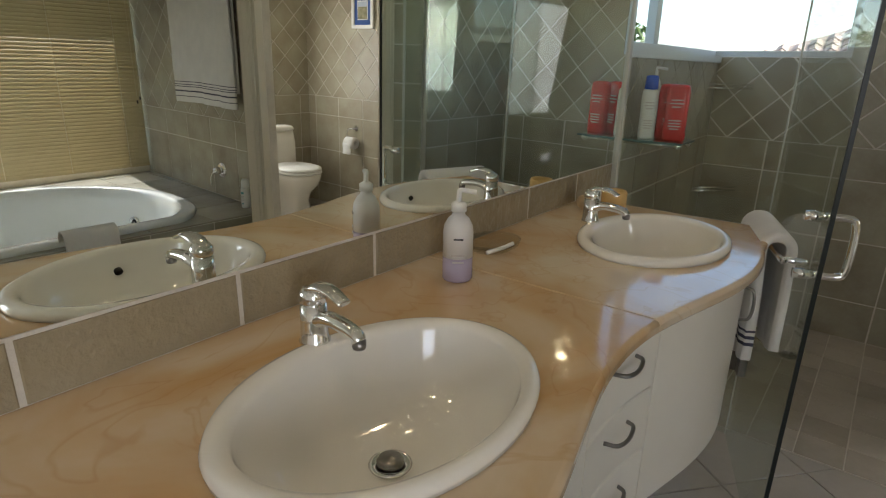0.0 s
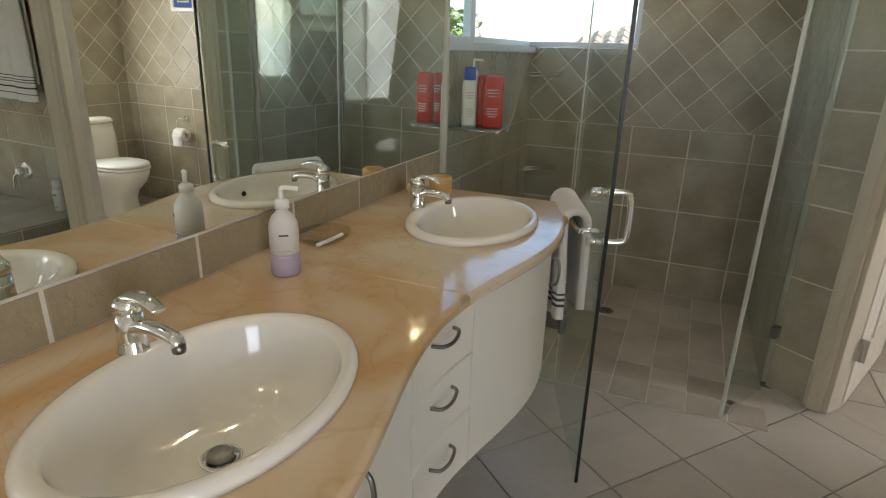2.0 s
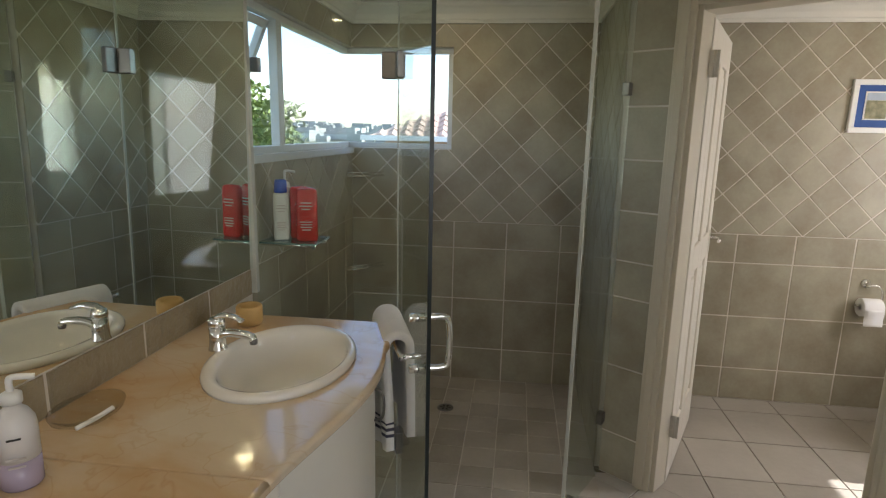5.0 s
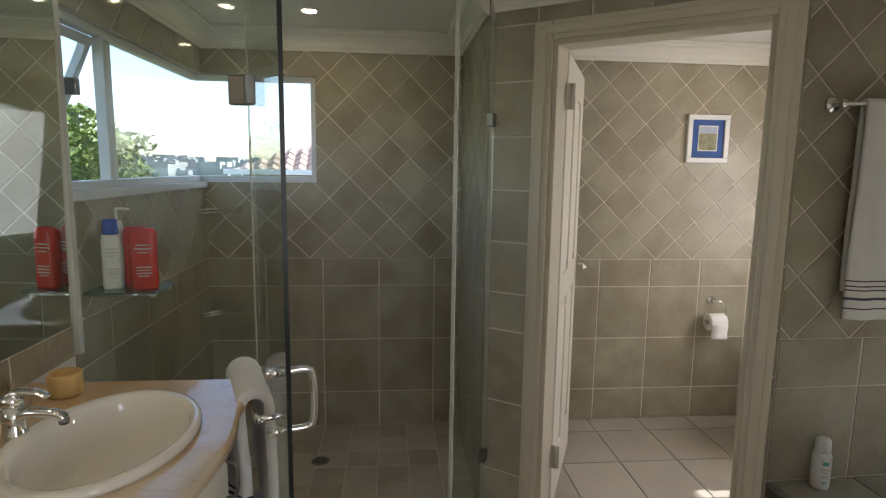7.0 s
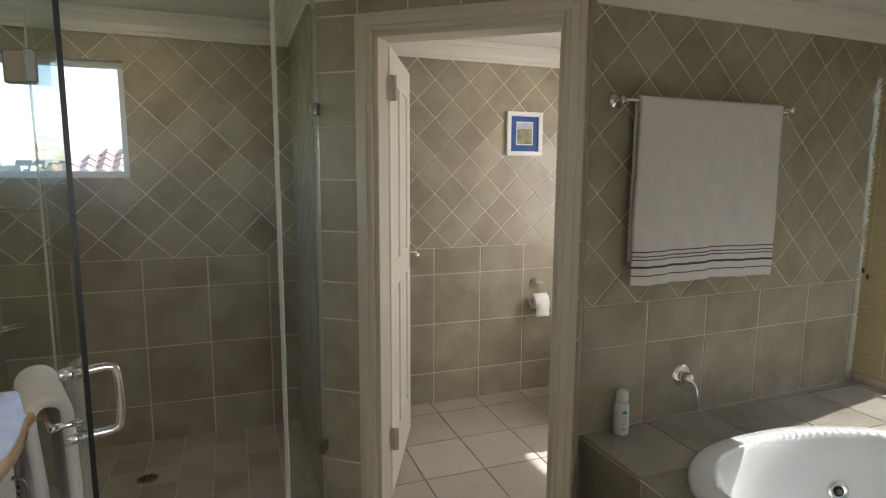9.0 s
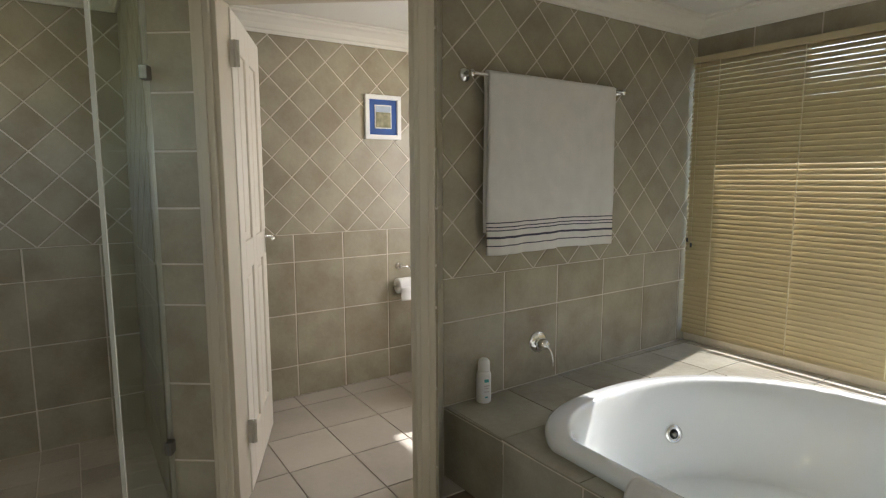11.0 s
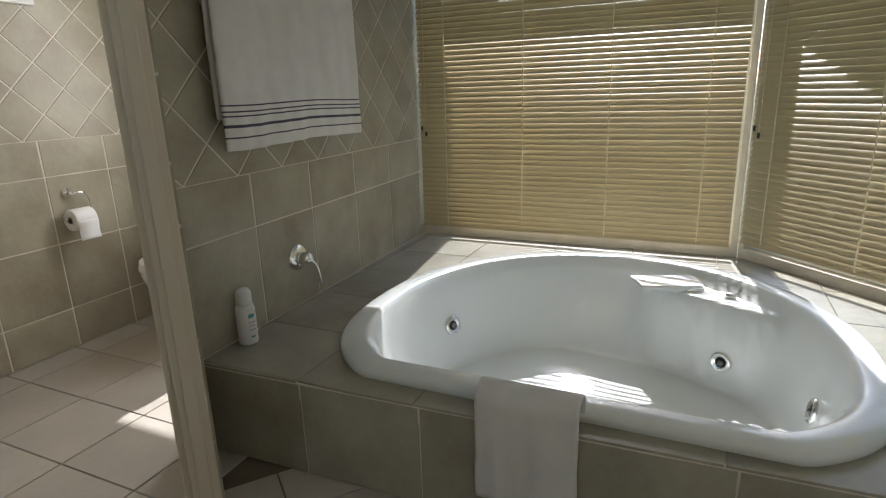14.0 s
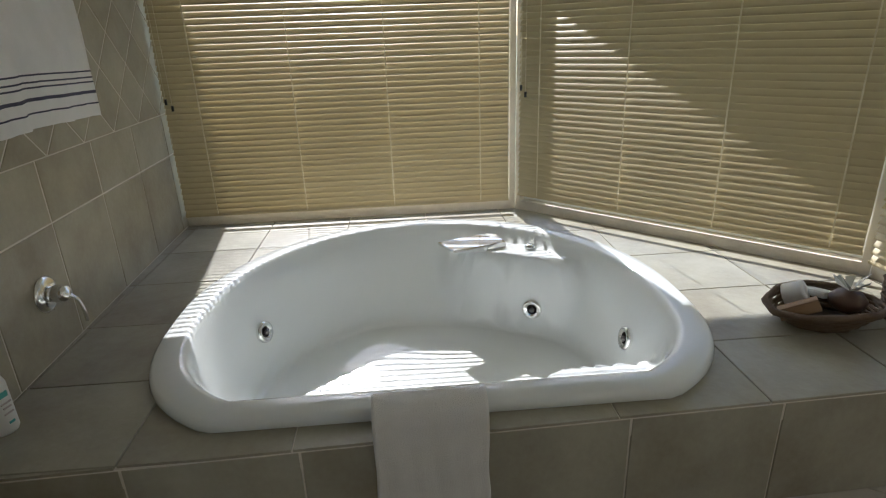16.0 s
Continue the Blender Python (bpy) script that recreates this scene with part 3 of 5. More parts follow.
def panel_door():
    root = tagged(new("door_1"), "cream panelled wooden door standing open inwards", "door", kind="structure")
    hinge = DOOR_L + DD * 0.036
    back = Vector((-DD.y, DD.x))
    pivot = hinge + back * 0.10
    ang = math.degrees(math.atan2(DD.y, DD.x)) + DOOR_SWING
    m = pose(pivot.x, pivot.y, 0.008, 0, 0, ang)
    W, H, T = 0.68, 1.94, 0.038
    z = [0.0, 0.22, 0.92, 1.04, 1.80, H]
    for x0, x1 in ((0, 0.11), (W - 0.11, W), (W / 2 - 0.045, W / 2 + 0.045)):
        box("stile", (x0, 0, 0), (x1, T, H), PAINT, root, 0.004, m)
    for a, b in ((z[0], z[1]), (z[2], z[3]), (z[4], z[5])):
        for x0, x1 in ((0.11, W / 2 - 0.045), (W / 2 + 0.045, W - 0.11)):
            box("rail", (x0, 0, a), (x1, T, b), PAINT, root, 0.002, m)
    for a, b in ((z[1], z[2]), (z[3], z[4])):
        for x0, x1 in ((0.11, W / 2 - 0.045), (W / 2 + 0.045, W - 0.11)):
            box("panel", (x0 - 0.002, 0.011, a - 0.002), (x1 + 0.002, T - 0.011, b + 0.002), PAINT, root, 0.0, m)
            box("raised_field", (x0 + 0.035, 0.004, a + 0.035), (x1 - 0.035, T - 0.004, b - 0.035), PAINT, root, 0.006, m)
    for side in (-1, 1):
        y = -0.008 if side < 0 else T + 0.008
        box("lock_plate", (W - 0.065, min(y, T / 2 + side * T / 2), 0.93), (W - 0.035, max(y, T / 2 + side * T / 2), 1.05), CHROME, root, 0.002, m)
        tube("lever", [m @ Vector(p) for p in ((W - 0.05, T / 2, 1.01), (W - 0.05, y + side * 0.035, 1.01), (W - 0.075, y + side * 0.045, 1.01), (W - 0.15, y + side * 0.045, 1.008))], 0.008, CHROME, root)
    for hz in (0.22, 1.72):
        box("hinge", (-0.004, -0.028, hz), (0.0, 0.034, hz + 0.10), HINGE_METAL, root, 0.0005, m)
        tube("hinge_pin", [m @ Vector((-0.003, -0.012, hz)), m @ Vector((-0.003, -0.012, hz + 0.10))], 0.006, HINGE_METAL, root, 8)
    return root


panel_door()

# ---- shower glass ----
GH = 2.06
HINGE = Vector((0.267, 2.60))
FREE = Vector((0.470, 2.035))
CORNER = Vector((0.93, 2.66))


def sheet(name, a, b, z0, z1, root, edge0=False, edge1=False):
    m = frame_of(*a, *b)
    L = (Vector(b) - Vector(a)).length
    p = box(name, (0.0, z0, -0.005), (L, z1, 0.005), GLASS, root, 0, m)
    p.visible_shadow = False
    if edge0:
        box("edge", (-0.002, z0, -0.0041), (-0.0002, z1, 0.0041), GLASSEDGE, root, 0, m)
    if edge1:
        box("edge", (L + 0.0002, z0, -0.0052), (L + 0.006, z1, 0.0052), GLASSEDGE, root, 0, m)
    return m, L


fixed = tagged(new("shower_screen"), "fixed clear glass panel between counter and shower", "shower screen", kind="structure")
mf, Lf = sheet("pane", (XM + 0.001, 2.60), (HINGE.x - 0.004, 2.60), 0.006, GH, fixed)
box("seal_strip", (Lf, 0.006, -0.006), (Lf + 0.005, GH, 0.006), SEAL, fixed, 0.001, mf)
for z in (0.25, 1.70):
    box("wall_bracket", (0.0, z, -0.014), (0.045, z + 0.05, 0.014), STEEL, fixed, 0.003, mf)
gdoor = tagged(new("shower_door"), "frameless clear glass shower door swung open", "shower door", kind="structure")
mg, Lg = sheet("pane", HINGE, FREE, 0.012, GH, gdoor, edge1=True)
for z in (0.28, 1.68):
    box("hinge", (0.0, z, -0.014), (0.055, z + 0.09, 0.014), STEEL, gdoor, 0.004, mg)
    box("hinge", (Lf - 0.055, z, -0.016), (Lf - 0.002, z + 0.09, 0.016), STEEL, gdoor, 0.004, mf)
# D handle on one face, towel bar on the other
pts = curve([mg @ Vector(p) for p in ((Lg - 0.045, 1.00, 0.0), (Lg - 0.045, 1.00, -0.05), (Lg - 0.045, 0.985, -0.066), (Lg - 0.045, 0.925, -0.07), (Lg - 0.045, 0.865, -0.066), (Lg - 0.045, 0.85, -0.05), (Lg - 0.045, 0.85, 0.0))], 6)
tube("handle", pts, 0.0095, CHROME, gdoor)
for z in (0.85, 1.00):
    tube("post", [mg @ Vector((Lg - 0.045, z, 0.004)), mg @ Vector((Lg - 0.045, z, 0.045))], 0.013, CHROME, gdoor)
tube("towel_bar", curve([mg @ Vector(p) for p in ((Lg - 0.10, 0.865, 0.004), (Lg - 0.10, 0.865, 0.05), (Lg - 0.12, 0.865, 0.062), (0.14, 0.865, 0.062), (0.12, 0.865, 0.05), (0.12, 0.865, 0.004))], 6), 0.0085, CHROME, gdoor)
panel = tagged(new("shower_panel"), "fixed glass side panel clamped beside the doorway pier", "shower screen", kind="structure")
mp, Lp = sheet("pane", CORNER, (1.115, 3.01), 0.006, GH, panel)
box("edge_seal", (-0.008, 0.006, -0.007), (-0.0005, GH, 0.007), SEAL, panel, 0.001, mp)
box("floor_clamp", (0.04, 0.006, -0.014), (0.085, 0.05, 0.014), CHROME, panel, 0.003, mp)
for z in (0.25, 1.66):
    box("wall_bracket", (Lp - 0.045, z, -0.014), (Lp - 0.001, z + 0.05, 0.014), STEEL, panel, 0.003, mp)


# ---- towels ----
def cloth(name, m, w, drop_front, drop_back, radius, material, root, seed=1, folds=4, amp=0.006, thick=0.006, nx=36, nz=26):
    """Cloth hung over a bar along the local x; local z up, front at -y."""
    path = []
    for k in range(nz):
        path.append((-radius, -drop_front * (1 - k / (nz - 1))))
    for k in range(1, 8):
        a = math.pi * k / 8
        path.append((-radius * math.cos(a), radius * math.sin(a)))
    for k in range(nz):
        path.append((radius, -drop_back * k / (nz - 1)))
    rnd = random.Random(seed)
    ph = [rnd.uniform(0, 6.28) for _ in range(6)]
    vs, fs = [], []
    for i in range(nx + 1):
        u = i / nx
        for y, z in path:
            d = min(1, -z / max(drop_front, 0.01)) if z < 0 else 0
            wob = amp * d * (math.sin(u * folds * 6.28 + ph[0] + d) + 0.6 * math.sin(u * folds * 2.3 * 6.28 + ph[1] - 2 * d)) + 0.0015 * d * math.sin(70 * u + 30 * z)
            edge = 0.006 * d * math.sin(9 * d + ph[2]) * (u - 0.5)
            vs.append(m @ Vector(((u - 0.5) * w + edge, y + (wob if y < 0 else wob * 0.4 + 0.002), z + 0.004 * math.sin(u * 7 + ph[3]) * d)))
    k = len(path)
    for i in range(nx):
        for j in range(k - 1):
            fs.append((i * k + j, i * k + j + 1, (i + 1) * k + j + 1, (i + 1) * k + j))
    ob = build(name, vs, fs, material, root, True)
    so = ob.modifiers.new("thickness", "SOLIDIFY")
    so.thickness, so.offset = thick, 0
    return ob


def striped(ob, drop, nz, heights):
    """Woven stripes: whole rows of the towel's own cloth take a darker yarn."""
    ob.data.materials.append(STRIPE)
    rows = 2 * nz + 7 - 1
    for p in ob.data.polygons:
        j = p.index % rows
        h = drop * (j + 0.5) / (nz - 1)
        if j < nz - 1 and any(abs(h - s) < t for s, t in heights):
            p.material_index = 1


# ---- wash counter ----
def counter_edge(y):
    return 0.315 - 0.045 * math.cos(max(-1.35, min(1.35, (y - 1.33) / 0.58)) * math.pi)


SINKS = ((0.072, 0.940), (0.09, 1.955))
CT, CB = 0.893, 0.862


def sink_ring(cx, cy, rx, ry, n=48):
    return [(cx + rx * math.cos(2 * math.pi * k / n), cy + ry * math.sin(2 * math.pi * k / n)) for k in range(n)]


def vanity():
    root = thing("vanity_unit", "cream wave-fronted wash cabinet with two basins' marble top", "vanity")
    for nm, y0, y1 in (("marble_top", 0.18, 1.4465), ("marble_top", 1.4485, 2.318)):
        bm = bmesh.new()
        ys = np.linspace(y0, y1, 40)
        cy = SINKS[0][1] if y0 < 1 else SINKS[1][1]
        cx = SINKS[0][0] if y0 < 1 else SINKS[1][0]
        outer = [(XM, ys[0])]
        n = 64
        inner = sink_ring(cx, cy, 0.165, 0.225, n)

        def edge_hit(ax, ay):
            lo, hi = 0.2, 2.0
            for _ in range(24):
                mid = (lo + hi) / 2
                x, y = cx + 0.165 * ax * mid * 1.0, cy + 0.225 * ay * mid
                ok = XM < x < lim(y) and y0 < y < y1
                lo, hi = (mid, hi) if ok else (lo, mid)
            return cx + 0.165 * ax * lo, cy + 0.225 * ay * lo

        def lim(y):
            v = counter_edge(y)
            if y > 2.22:
                v -= 0.03 * ((y - 2.22) / 0.098) ** 2
            return v

        rings = []
        angles = [2 * math.pi * k / 128 for k in range(128)]
        for corner in ((XM, y0), (XM, y1), (lim(y0) - 1e-4, y0), (lim(y1) - 1e-4, y1)):
            angles.append(math.atan2((corner[1] - cy) / 0.225, (corner[0] - cx) / 0.165) % (2 * math.pi))
        angles.sort()
        K = len(angles)
        inn = [(cx + 0.165 * math.cos(a), cy + 0.225 * math.sin(a)) for a in angles]
        lo_save = []
        for a in angles:
            lo, hi = 1.0, 6.0
            for _ in range(30):
                mid = (lo + hi) / 2
                x, y = cx + 0.165 * math.cos(a) * mid, cy + 0.225 * math.sin(a) * mid
                ok = XM <= x <= lim(y) and y0 <= y <= y1
                lo, hi = (mid, hi) if ok else (lo, mid)
            lo_save.append((cx + 0.165 * math.cos(a) * lo, cy + 0.225 * math.sin(a) * lo))

        def pulled(d):
            return [(max(XM, x - d), min(max(y, y0 + (d * 0.3 if y < y0 + 0.02 else 0)), y1 - (d * 0.3 if y > y1 - 0.02 else 0))) if x > XM + 0.02 else (x, y) for x, y in lo_save]

        layers = [[(x, y, CB) for x, y in inn], [(x, y, CT) for x, y in inn], [(x, y, CT) for x, y in pulled(0.010)], [(x, y, CT - 0.003) for x, y in pulled(0.003)],
                  [(x, y, CT - 0.010) for x, y in lo_save], [(x, y, CB + 0.008) for x, y in lo_save], [(x, y, CB) for x, y in pulled(0.006)]]
        vs = [p for lay_ in layers for p in lay_]
        fs = []
        for r in range(len(layers)):
            q = (r + 1) % len(layers)
            for k in range(K):
                fs.append((r * K + k, r * K + (k + 1) % K, q * K + (k + 1) % K, q * K + k))
        ob = build(nm, vs, fs, MARBLE, root)
        for p in ob.data.polygons:
            p.use_smooth = 0.05 < abs(p.normal.z) < 0.98

    # wavy carcass: front skin follows the top, set back; lower edge lifts towards the shower
    def front(y):
        return counter_edge(y) - 0.032 - (0.10 * max(0, (y - 2.06) / 0.2) ** 2 if y > 2.06 else 0)

    def foot(y):
        return 0.13 - 0.0 * y

    def skin(name, y0, y1, z0, z1, d=0.0, t=0.018, n=14, mat_=CABINET, parent=None):
        vs, fs = [], []
        ys = np.linspace(y0, y1, n)
        for y in ys:
            x = front(y) + d
            b = 0.003
            vs += [(x - t, y, z0), (x - b, y, z0), (x, y, z0 + b), (x, y, z1 - b), (x - b, y, z1), (x - t, y, z1)]
        for i in range(n - 1):
            for k in range(6):
                fs.append((i * 6 + k, i * 6 + (k + 1) % 6, i * 6 + 6 + (k + 1) % 6, i * 6 + 6 + k))
        fs += [tuple(range(6)), tuple(range(6 * n - 6, 6 * n))]
        return build(name, vs, fs, mat_, parent or root)

    skin("carcass", 0.20, 2.262, 0.39, 0.86, -0.021, 0.02, 60)
    side_x = front(2.262) - 0.022
    box("carcass_side", (XM + 0.002, 2.244, 0.39), (side_x - 0.02, 2.262, 0.86), CABINET, root)
    box("carcass_base", (XM + 0.002, 0.2, 0.39), (0.19, 2.243, 0.408), CABINET, root)

    def pull(y, z, vertical=False, part=None):
        x = front(y)
        L = 0.048
        if vertical:
            c = [(x, y, z - L), (x + 0.022, y, z - L * 0.8), (x + 0.028, y, z), (x + 0.022, y, z + L * 0.8), (x, y, z + L)]
        else:
            c = [(front(y - L), y - L, z), (x + 0.022, y - L * 0.8, z), (x + 0.028, y, z - 0.004), (x + 0.022, y + L * 0.8, z), (front(y + L), y + L, z)]
        tube("handle", curve(c, 5), 0.0042, STEEL, part or root, 8)

    for z0, z1 in ((0.40, 0.560), (0.564, 0.710), (0.714, 0.853)):
        d = skin("drawer", 1.25, 1.522, z0, z1, 0.0)
        pull(1.39, (z0 + z1) / 2 + 0.03, False, d)
    for y0, y1, hy in ((0.24, 0.72, 0.66), (0.725, 1.245, 0.955), (1.526, 2.235, 2.04), ):
        d = skin("cabinet_door", y0, y1, 0.40, 0.853, 0.0, n=24)
        if hy:
            pull(hy, 0.745 if hy > 1.5 else 0.79, True, d)
    return root


vanity()


def basin(cx, cy, ry):
    root = thing("wash_basin", "oval white ceramic drop-in basin set in the marble top", "basin", "basins in the counter", (cx, cy, CT))
    prof = [(1.0, 0.0005), (1.005, 0.010), (0.985, 0.018), (0.94, 0.022), (0.885, 0.018), (0.865, 0.008), (0.85, -0.008), (0.80, -0.040), (0.70, -0.075), (0.52, -0.099), (0.30, -0.109), (0.10, -0.112),
            (0.10, -0.122), (0.35, -0.120), (0.60, -0.110), (0.76, -0.085), (0.84, -0.04), (0.86, -0.001)]
    n = 64
    vs, fs = [], []
    for r, z in prof:
        for k in range(n):
            a = 2 * math.pi * k / n
            shift = 0.002 * max(0, min(1, (0.97 - r) / 0.15))
            vs.append((shift + 0.188 * r * math.cos(a) - (0.02 * max(0, min(1, (0.95 - r) / 0.1)) * max(0, -math.cos(a)) ** 2 * -1), ry * r * math.sin(a), z))
    for i in range(len(prof)):
        j = (i + 1) % len(prof)
        if i == 11:
            continue
        for k in range(n):
            fs.append((i * n + k, i * n + (k + 1) % n, j * n + (k + 1) % n, j * n + k))
    fs.append(tuple(range(11 * n, 12 * n)))
    build("bowl", vs, fs, CERAMIC, root, True)
    lathe("waste_ring", [(0.0, 0.0005), (0.030, 0.0005), (0.032, 0.004), (0.026, 0.006), (0.020, 0.0015), (0.0, 0.001)], CHROME, root, Matrix.Translation((0.002, 0, -0.112)), 24)
    lathe("waste_plug", [(0.0, 0.002), (0.019, 0.002), (0.020, 0.010), (0.016, 0.014), (0.0, 0.015)], STEEL, root, Matrix.Translation((0.002, 0, -0.111)), 24)
    # overflow hole: a solid plug with the hole's shade as its colour
    tube("overflow_shade", [(0.148, 0.0, -0.034), (0.156, 0, -0.030)], 0.009, DARK, root, 12)
    return root


basin(*SINKS[0], 0.256)
basin(*SINKS[1], 0.250)


def mixer_tap():
    root = thing("basin_mixer_tap", "chrome single lever basin mixer tap", "tap", "basin taps", (0, 0, 0))
    lathe("base", [(0.0, 0.0), (0.027, 0.0), (0.028, 0.004), (0.025, 0.008), (0.0235, 0.04), (0.0225, 0.072), (0.0, 0.075)], CHROME, root)
    tube("spout", curve([(0.0, 0, 0.040), (0.04, 0, 0.056), (0.085, 0, 0.056), (0.112, 0, 0.051), (0.120, 0, 0.042)], 6), 0.013, CHROME, root, 14, radii=[0.017 - 0.0045 * i / 24 for i in range(25)], flat=0.8)
    lathe("nozzle", [(0.0, 0.0), (0.0105, 0.0), (0.0115, 0.004), (0.0115, 0.014), (0.0, 0.016)], STEEL, root, Matrix.Translation((0.119, 0, 0.030)), 18)
    lathe("cartridge", [(0.0, 0.074), (0.0225, 0.074), (0.0245, 0.079), (0.0235, 0.092), (0.017, 0.100), (0.0, 0.103)], CHROME, root)
    tube("lever", curve([(-0.012, 0, 0.090), (0.015, 0, 0.106), (0.05, 0, 0.108), (0.085, 0, 0.096)], 6), 0.012, CHROME, root, 14, radii=[0.019 - 0.009 * abs(i / 18 - 0.3) for i in range(19)], flat=0.42)
    return root


tap = mixer_tap()
tap.matrix_world = pose(-0.112, 0.965, CT + 0.016, 0, 0, -4) @ Matrix.Scale(0.92, 4)
copy_thing(tap, pose(-0.098, 1.962, CT + 0.018, 0, 0, -6))
# ---- bath ----
def bathtub():
    root = thing("bathtub", "white acrylic oval whirlpool bath set in the deck", "bathtub", "", (0, 0, 0))
    n = 96
    rimz = DECK + 0.034

    def ring(grow, z):
        return [(x, y, z) for x, y in tub_outline(n=n, grow=grow)]

    layers = [ring(-0.004, DECK + 0.001), ring(0.0, DECK + 0.012), ring(-0.004, rimz - 0.008), ring(-0.014, rimz), ring(-0.075, rimz + 0.002), ring(-0.088, rimz - 0.004), ring(-0.096, rimz - 0.018)]
    base = tub_outline(n=n, grow=-0.098)
    steps = 44
    for i in range(1, steps + 1):
        s = i / steps
        r = 1 - 0.96 * s
        row = []
        for x, y in base:
            dx, dy = x - TX, y - TY
            px, py = TX + dx * r, TY + dy * r
            back = max(0.0, dx / 0.8) ** 2
            S = 0.13 + 0.20 * back
            k = min(1, s / S)
            k = k * k * (3 - 2 * k)
            z = rimz - 0.018 - 0.37 * (0.25 * min(1, s / S) + 0.75 * k) - 0.02 * min(1, s / 0.5)
            # moulded seat by the front corner, tap shelf at the back, arm rest between
            def bump(cx, cy, ax, ay, rot=0.0):
                c_, s_ = math.cos(rot), math.sin(rot)
                u, v = (px - cx) * c_ + (py - cy) * s_, -(px - cx) * s_ + (py - cy) * c_
                q = (abs(u) / ax) ** 4 + (abs(v) / ay) ** 4
                q = max(0.0, min(1.0, 1.6 - q))
                return q * q * (3 - 2 * q)
            z = max(z, z + (0.20 - z) * bump(2.46, 0.95, 0.17, 0.28))
            z = max(z, z + (rimz - 0.055 - z) * bump(3.42, 1.08, 0.12, 0.34, radians(-28)))
            z += 0.03 * math.exp(-((px - 3.28) / 0.17) ** 2 - ((py - 1.72) / 0.20) ** 2)
            row.append((px, py, z))
        layers.append(row)
    vs = [p for l in layers for p in l]
    fs = []
    for r in range(len(layers) - 1):
        for k in range(n):
            fs.append((r * n + k, r * n + (k + 1) % n, r * n + n + (k + 1) % n, r * n + n + k))
    fs.append(tuple(range((len(layers) - 1) * n, len(layers) * n)))
    build("shell", vs, fs, ACRYLIC, root, True)

    def jet(p, d):
        d = Vector(d).normalized()
        m = Matrix.Translation(Vector(p) + d * 0.010) @ d.to_track_quat("Z", "Y").to_matrix().to_4x4()
        lathe("jet_ring", [(0.0, 0.002), (0.026, -0.02), (0.040, -0.02), (0.043, 0.0), (0.040, 0.008), (0.030, 0.010), (0.022, 0.003), (0.0, 0.003)], CHROME, root, m, 24)
        # closed disc, coloured as dark as the shaded jet throat
        lathe("jet_throat_shade", [(0.0, 0.0032), (0.022, 0.0032), (0.0, 0.0034)], DARK, root, m, 20)
        lathe("jet_nozzle", [(0.0, 0.0036), (0.010, 0.0036), (0.011, 0.008), (0.006, 0.014), (0.0, 0.014)], STEEL, root, m @ Matrix.Translation((0.002, -0.002, 0)), 14)

    jet((3.100, 2.170, 0.133), (-0.36, -0.91, 0.21))
    jet((3.271, 1.073, 0.070), (-0.87, 0.49, 0.10))
    jet((2.855, 0.822, 0.140), (0.0, 0.98, 0.18))
    jet((2.60, 1.235, 0.03), (0.25, 0.85, 0.45))
    # overflow lip and tap knobs on the shelf
    ms = Matrix.Translation((3.46, 1.30, rimz - 0.045)) @ pose(0, 0, 0, 0, 0, 26)
    bm = bmesh.new()
    vsx = [bm.verts.new(ms @ Vector(p)) for p in ((0.075, 0.14, 0.02), (0.06, -0.14, 0.016), (-0.075, -0.12, 0.012), (-0.055, 0.135, 0.02), (0.075, 0.14, 0.008), (0.06, -0.14, -0.012), (-0.08, -0.12, -0.030), (-0.058, 0.135, 0.010))]
    for q in BOXF:
        bm.faces.new([vsx[i] for i in q])
    from_bm("waterfall_spout", bm, CHROME, root)
    for dy in (0.0, -0.13):
        lathe("control_knob", [(0.0, 0.0), (0.022, 0.0), (0.024, 0.010), (0.019, 0.018), (0.0, 0.020)], CHROME, root, Matrix.Translation((3.405, 1.06 + dy, rimz - 0.055)), 20)
    return root


bathtub()

# towels
bar_root = thing("towel_rail", "chrome wall-mounted towel rail", "towel rail")
for x in (2.25, 3.22):
    lathe("rose", [(0.0, 0.0), (0.03, 0.0), (0.03, 0.006), (0.02, 0.012), (0.010, 0.016), (0.009, 0.05), (0.0, 0.05)], CHROME, bar_root, Matrix.Translation((x, yw(x) - 0.001, 1.732)) @ pose(0, 0, 0, 90), 20)
    lathe("knob", [(0.0, -0.016), (0.010, -0.013), (0.016, 0.0), (0.010, 0.013), (0.0, 0.016)], CHROME, bar_root, Matrix.Translation((x, yw(x) - 0.055, 1.732)), 16)
tube("bar", [(2.25, yw(2.25) - 0.055, 1.732), (3.22, yw(3.22) - 0.055, 1.732)], 0.008, CHROME, bar_root)
tw = thing("bath_towel", "white bath towel with thin dark stripes on the rail", "towel")
mt = Matrix.Translation((2.735, yw(2.735) - 0.055, 1.735)) @ pose(0, 0, 0, 0, 0, 2)
t1 = cloth("cloth", mt, 0.81, 0.758, 0.66, 0.013, TOWEL, tw, 3, 3.2, 0.009, 0.008, 56, 160)
striped(t1, 0.758, 160, ((0.040, 0.0022), (0.078, 0.0045), (0.107, 0.0022), (0.122, 0.0022), (0.140, 0.0022)))
tw2 = thing("hand_towel", "white hand towel hung over the front of the bath", "towel")
mt2 = Matrix.Translation((2.212, 1.56, DECK + 0.046)) @ pose(0, 0, 0, 0, 0, -90)
cloth("cloth", mt2, 0.265, 0.27, 0.10, 0.045, TOWEL, tw2, 8, 2.0, 0.004, 0.010, 28, 24)
tw3 = thing("hand_towel", "white hand towel with stripes over the shower door bar", "towel")
dd = (FREE - HINGE).normalized()
pb = mg @ Vector((Lg * 0.50, 0.865, 0.062))
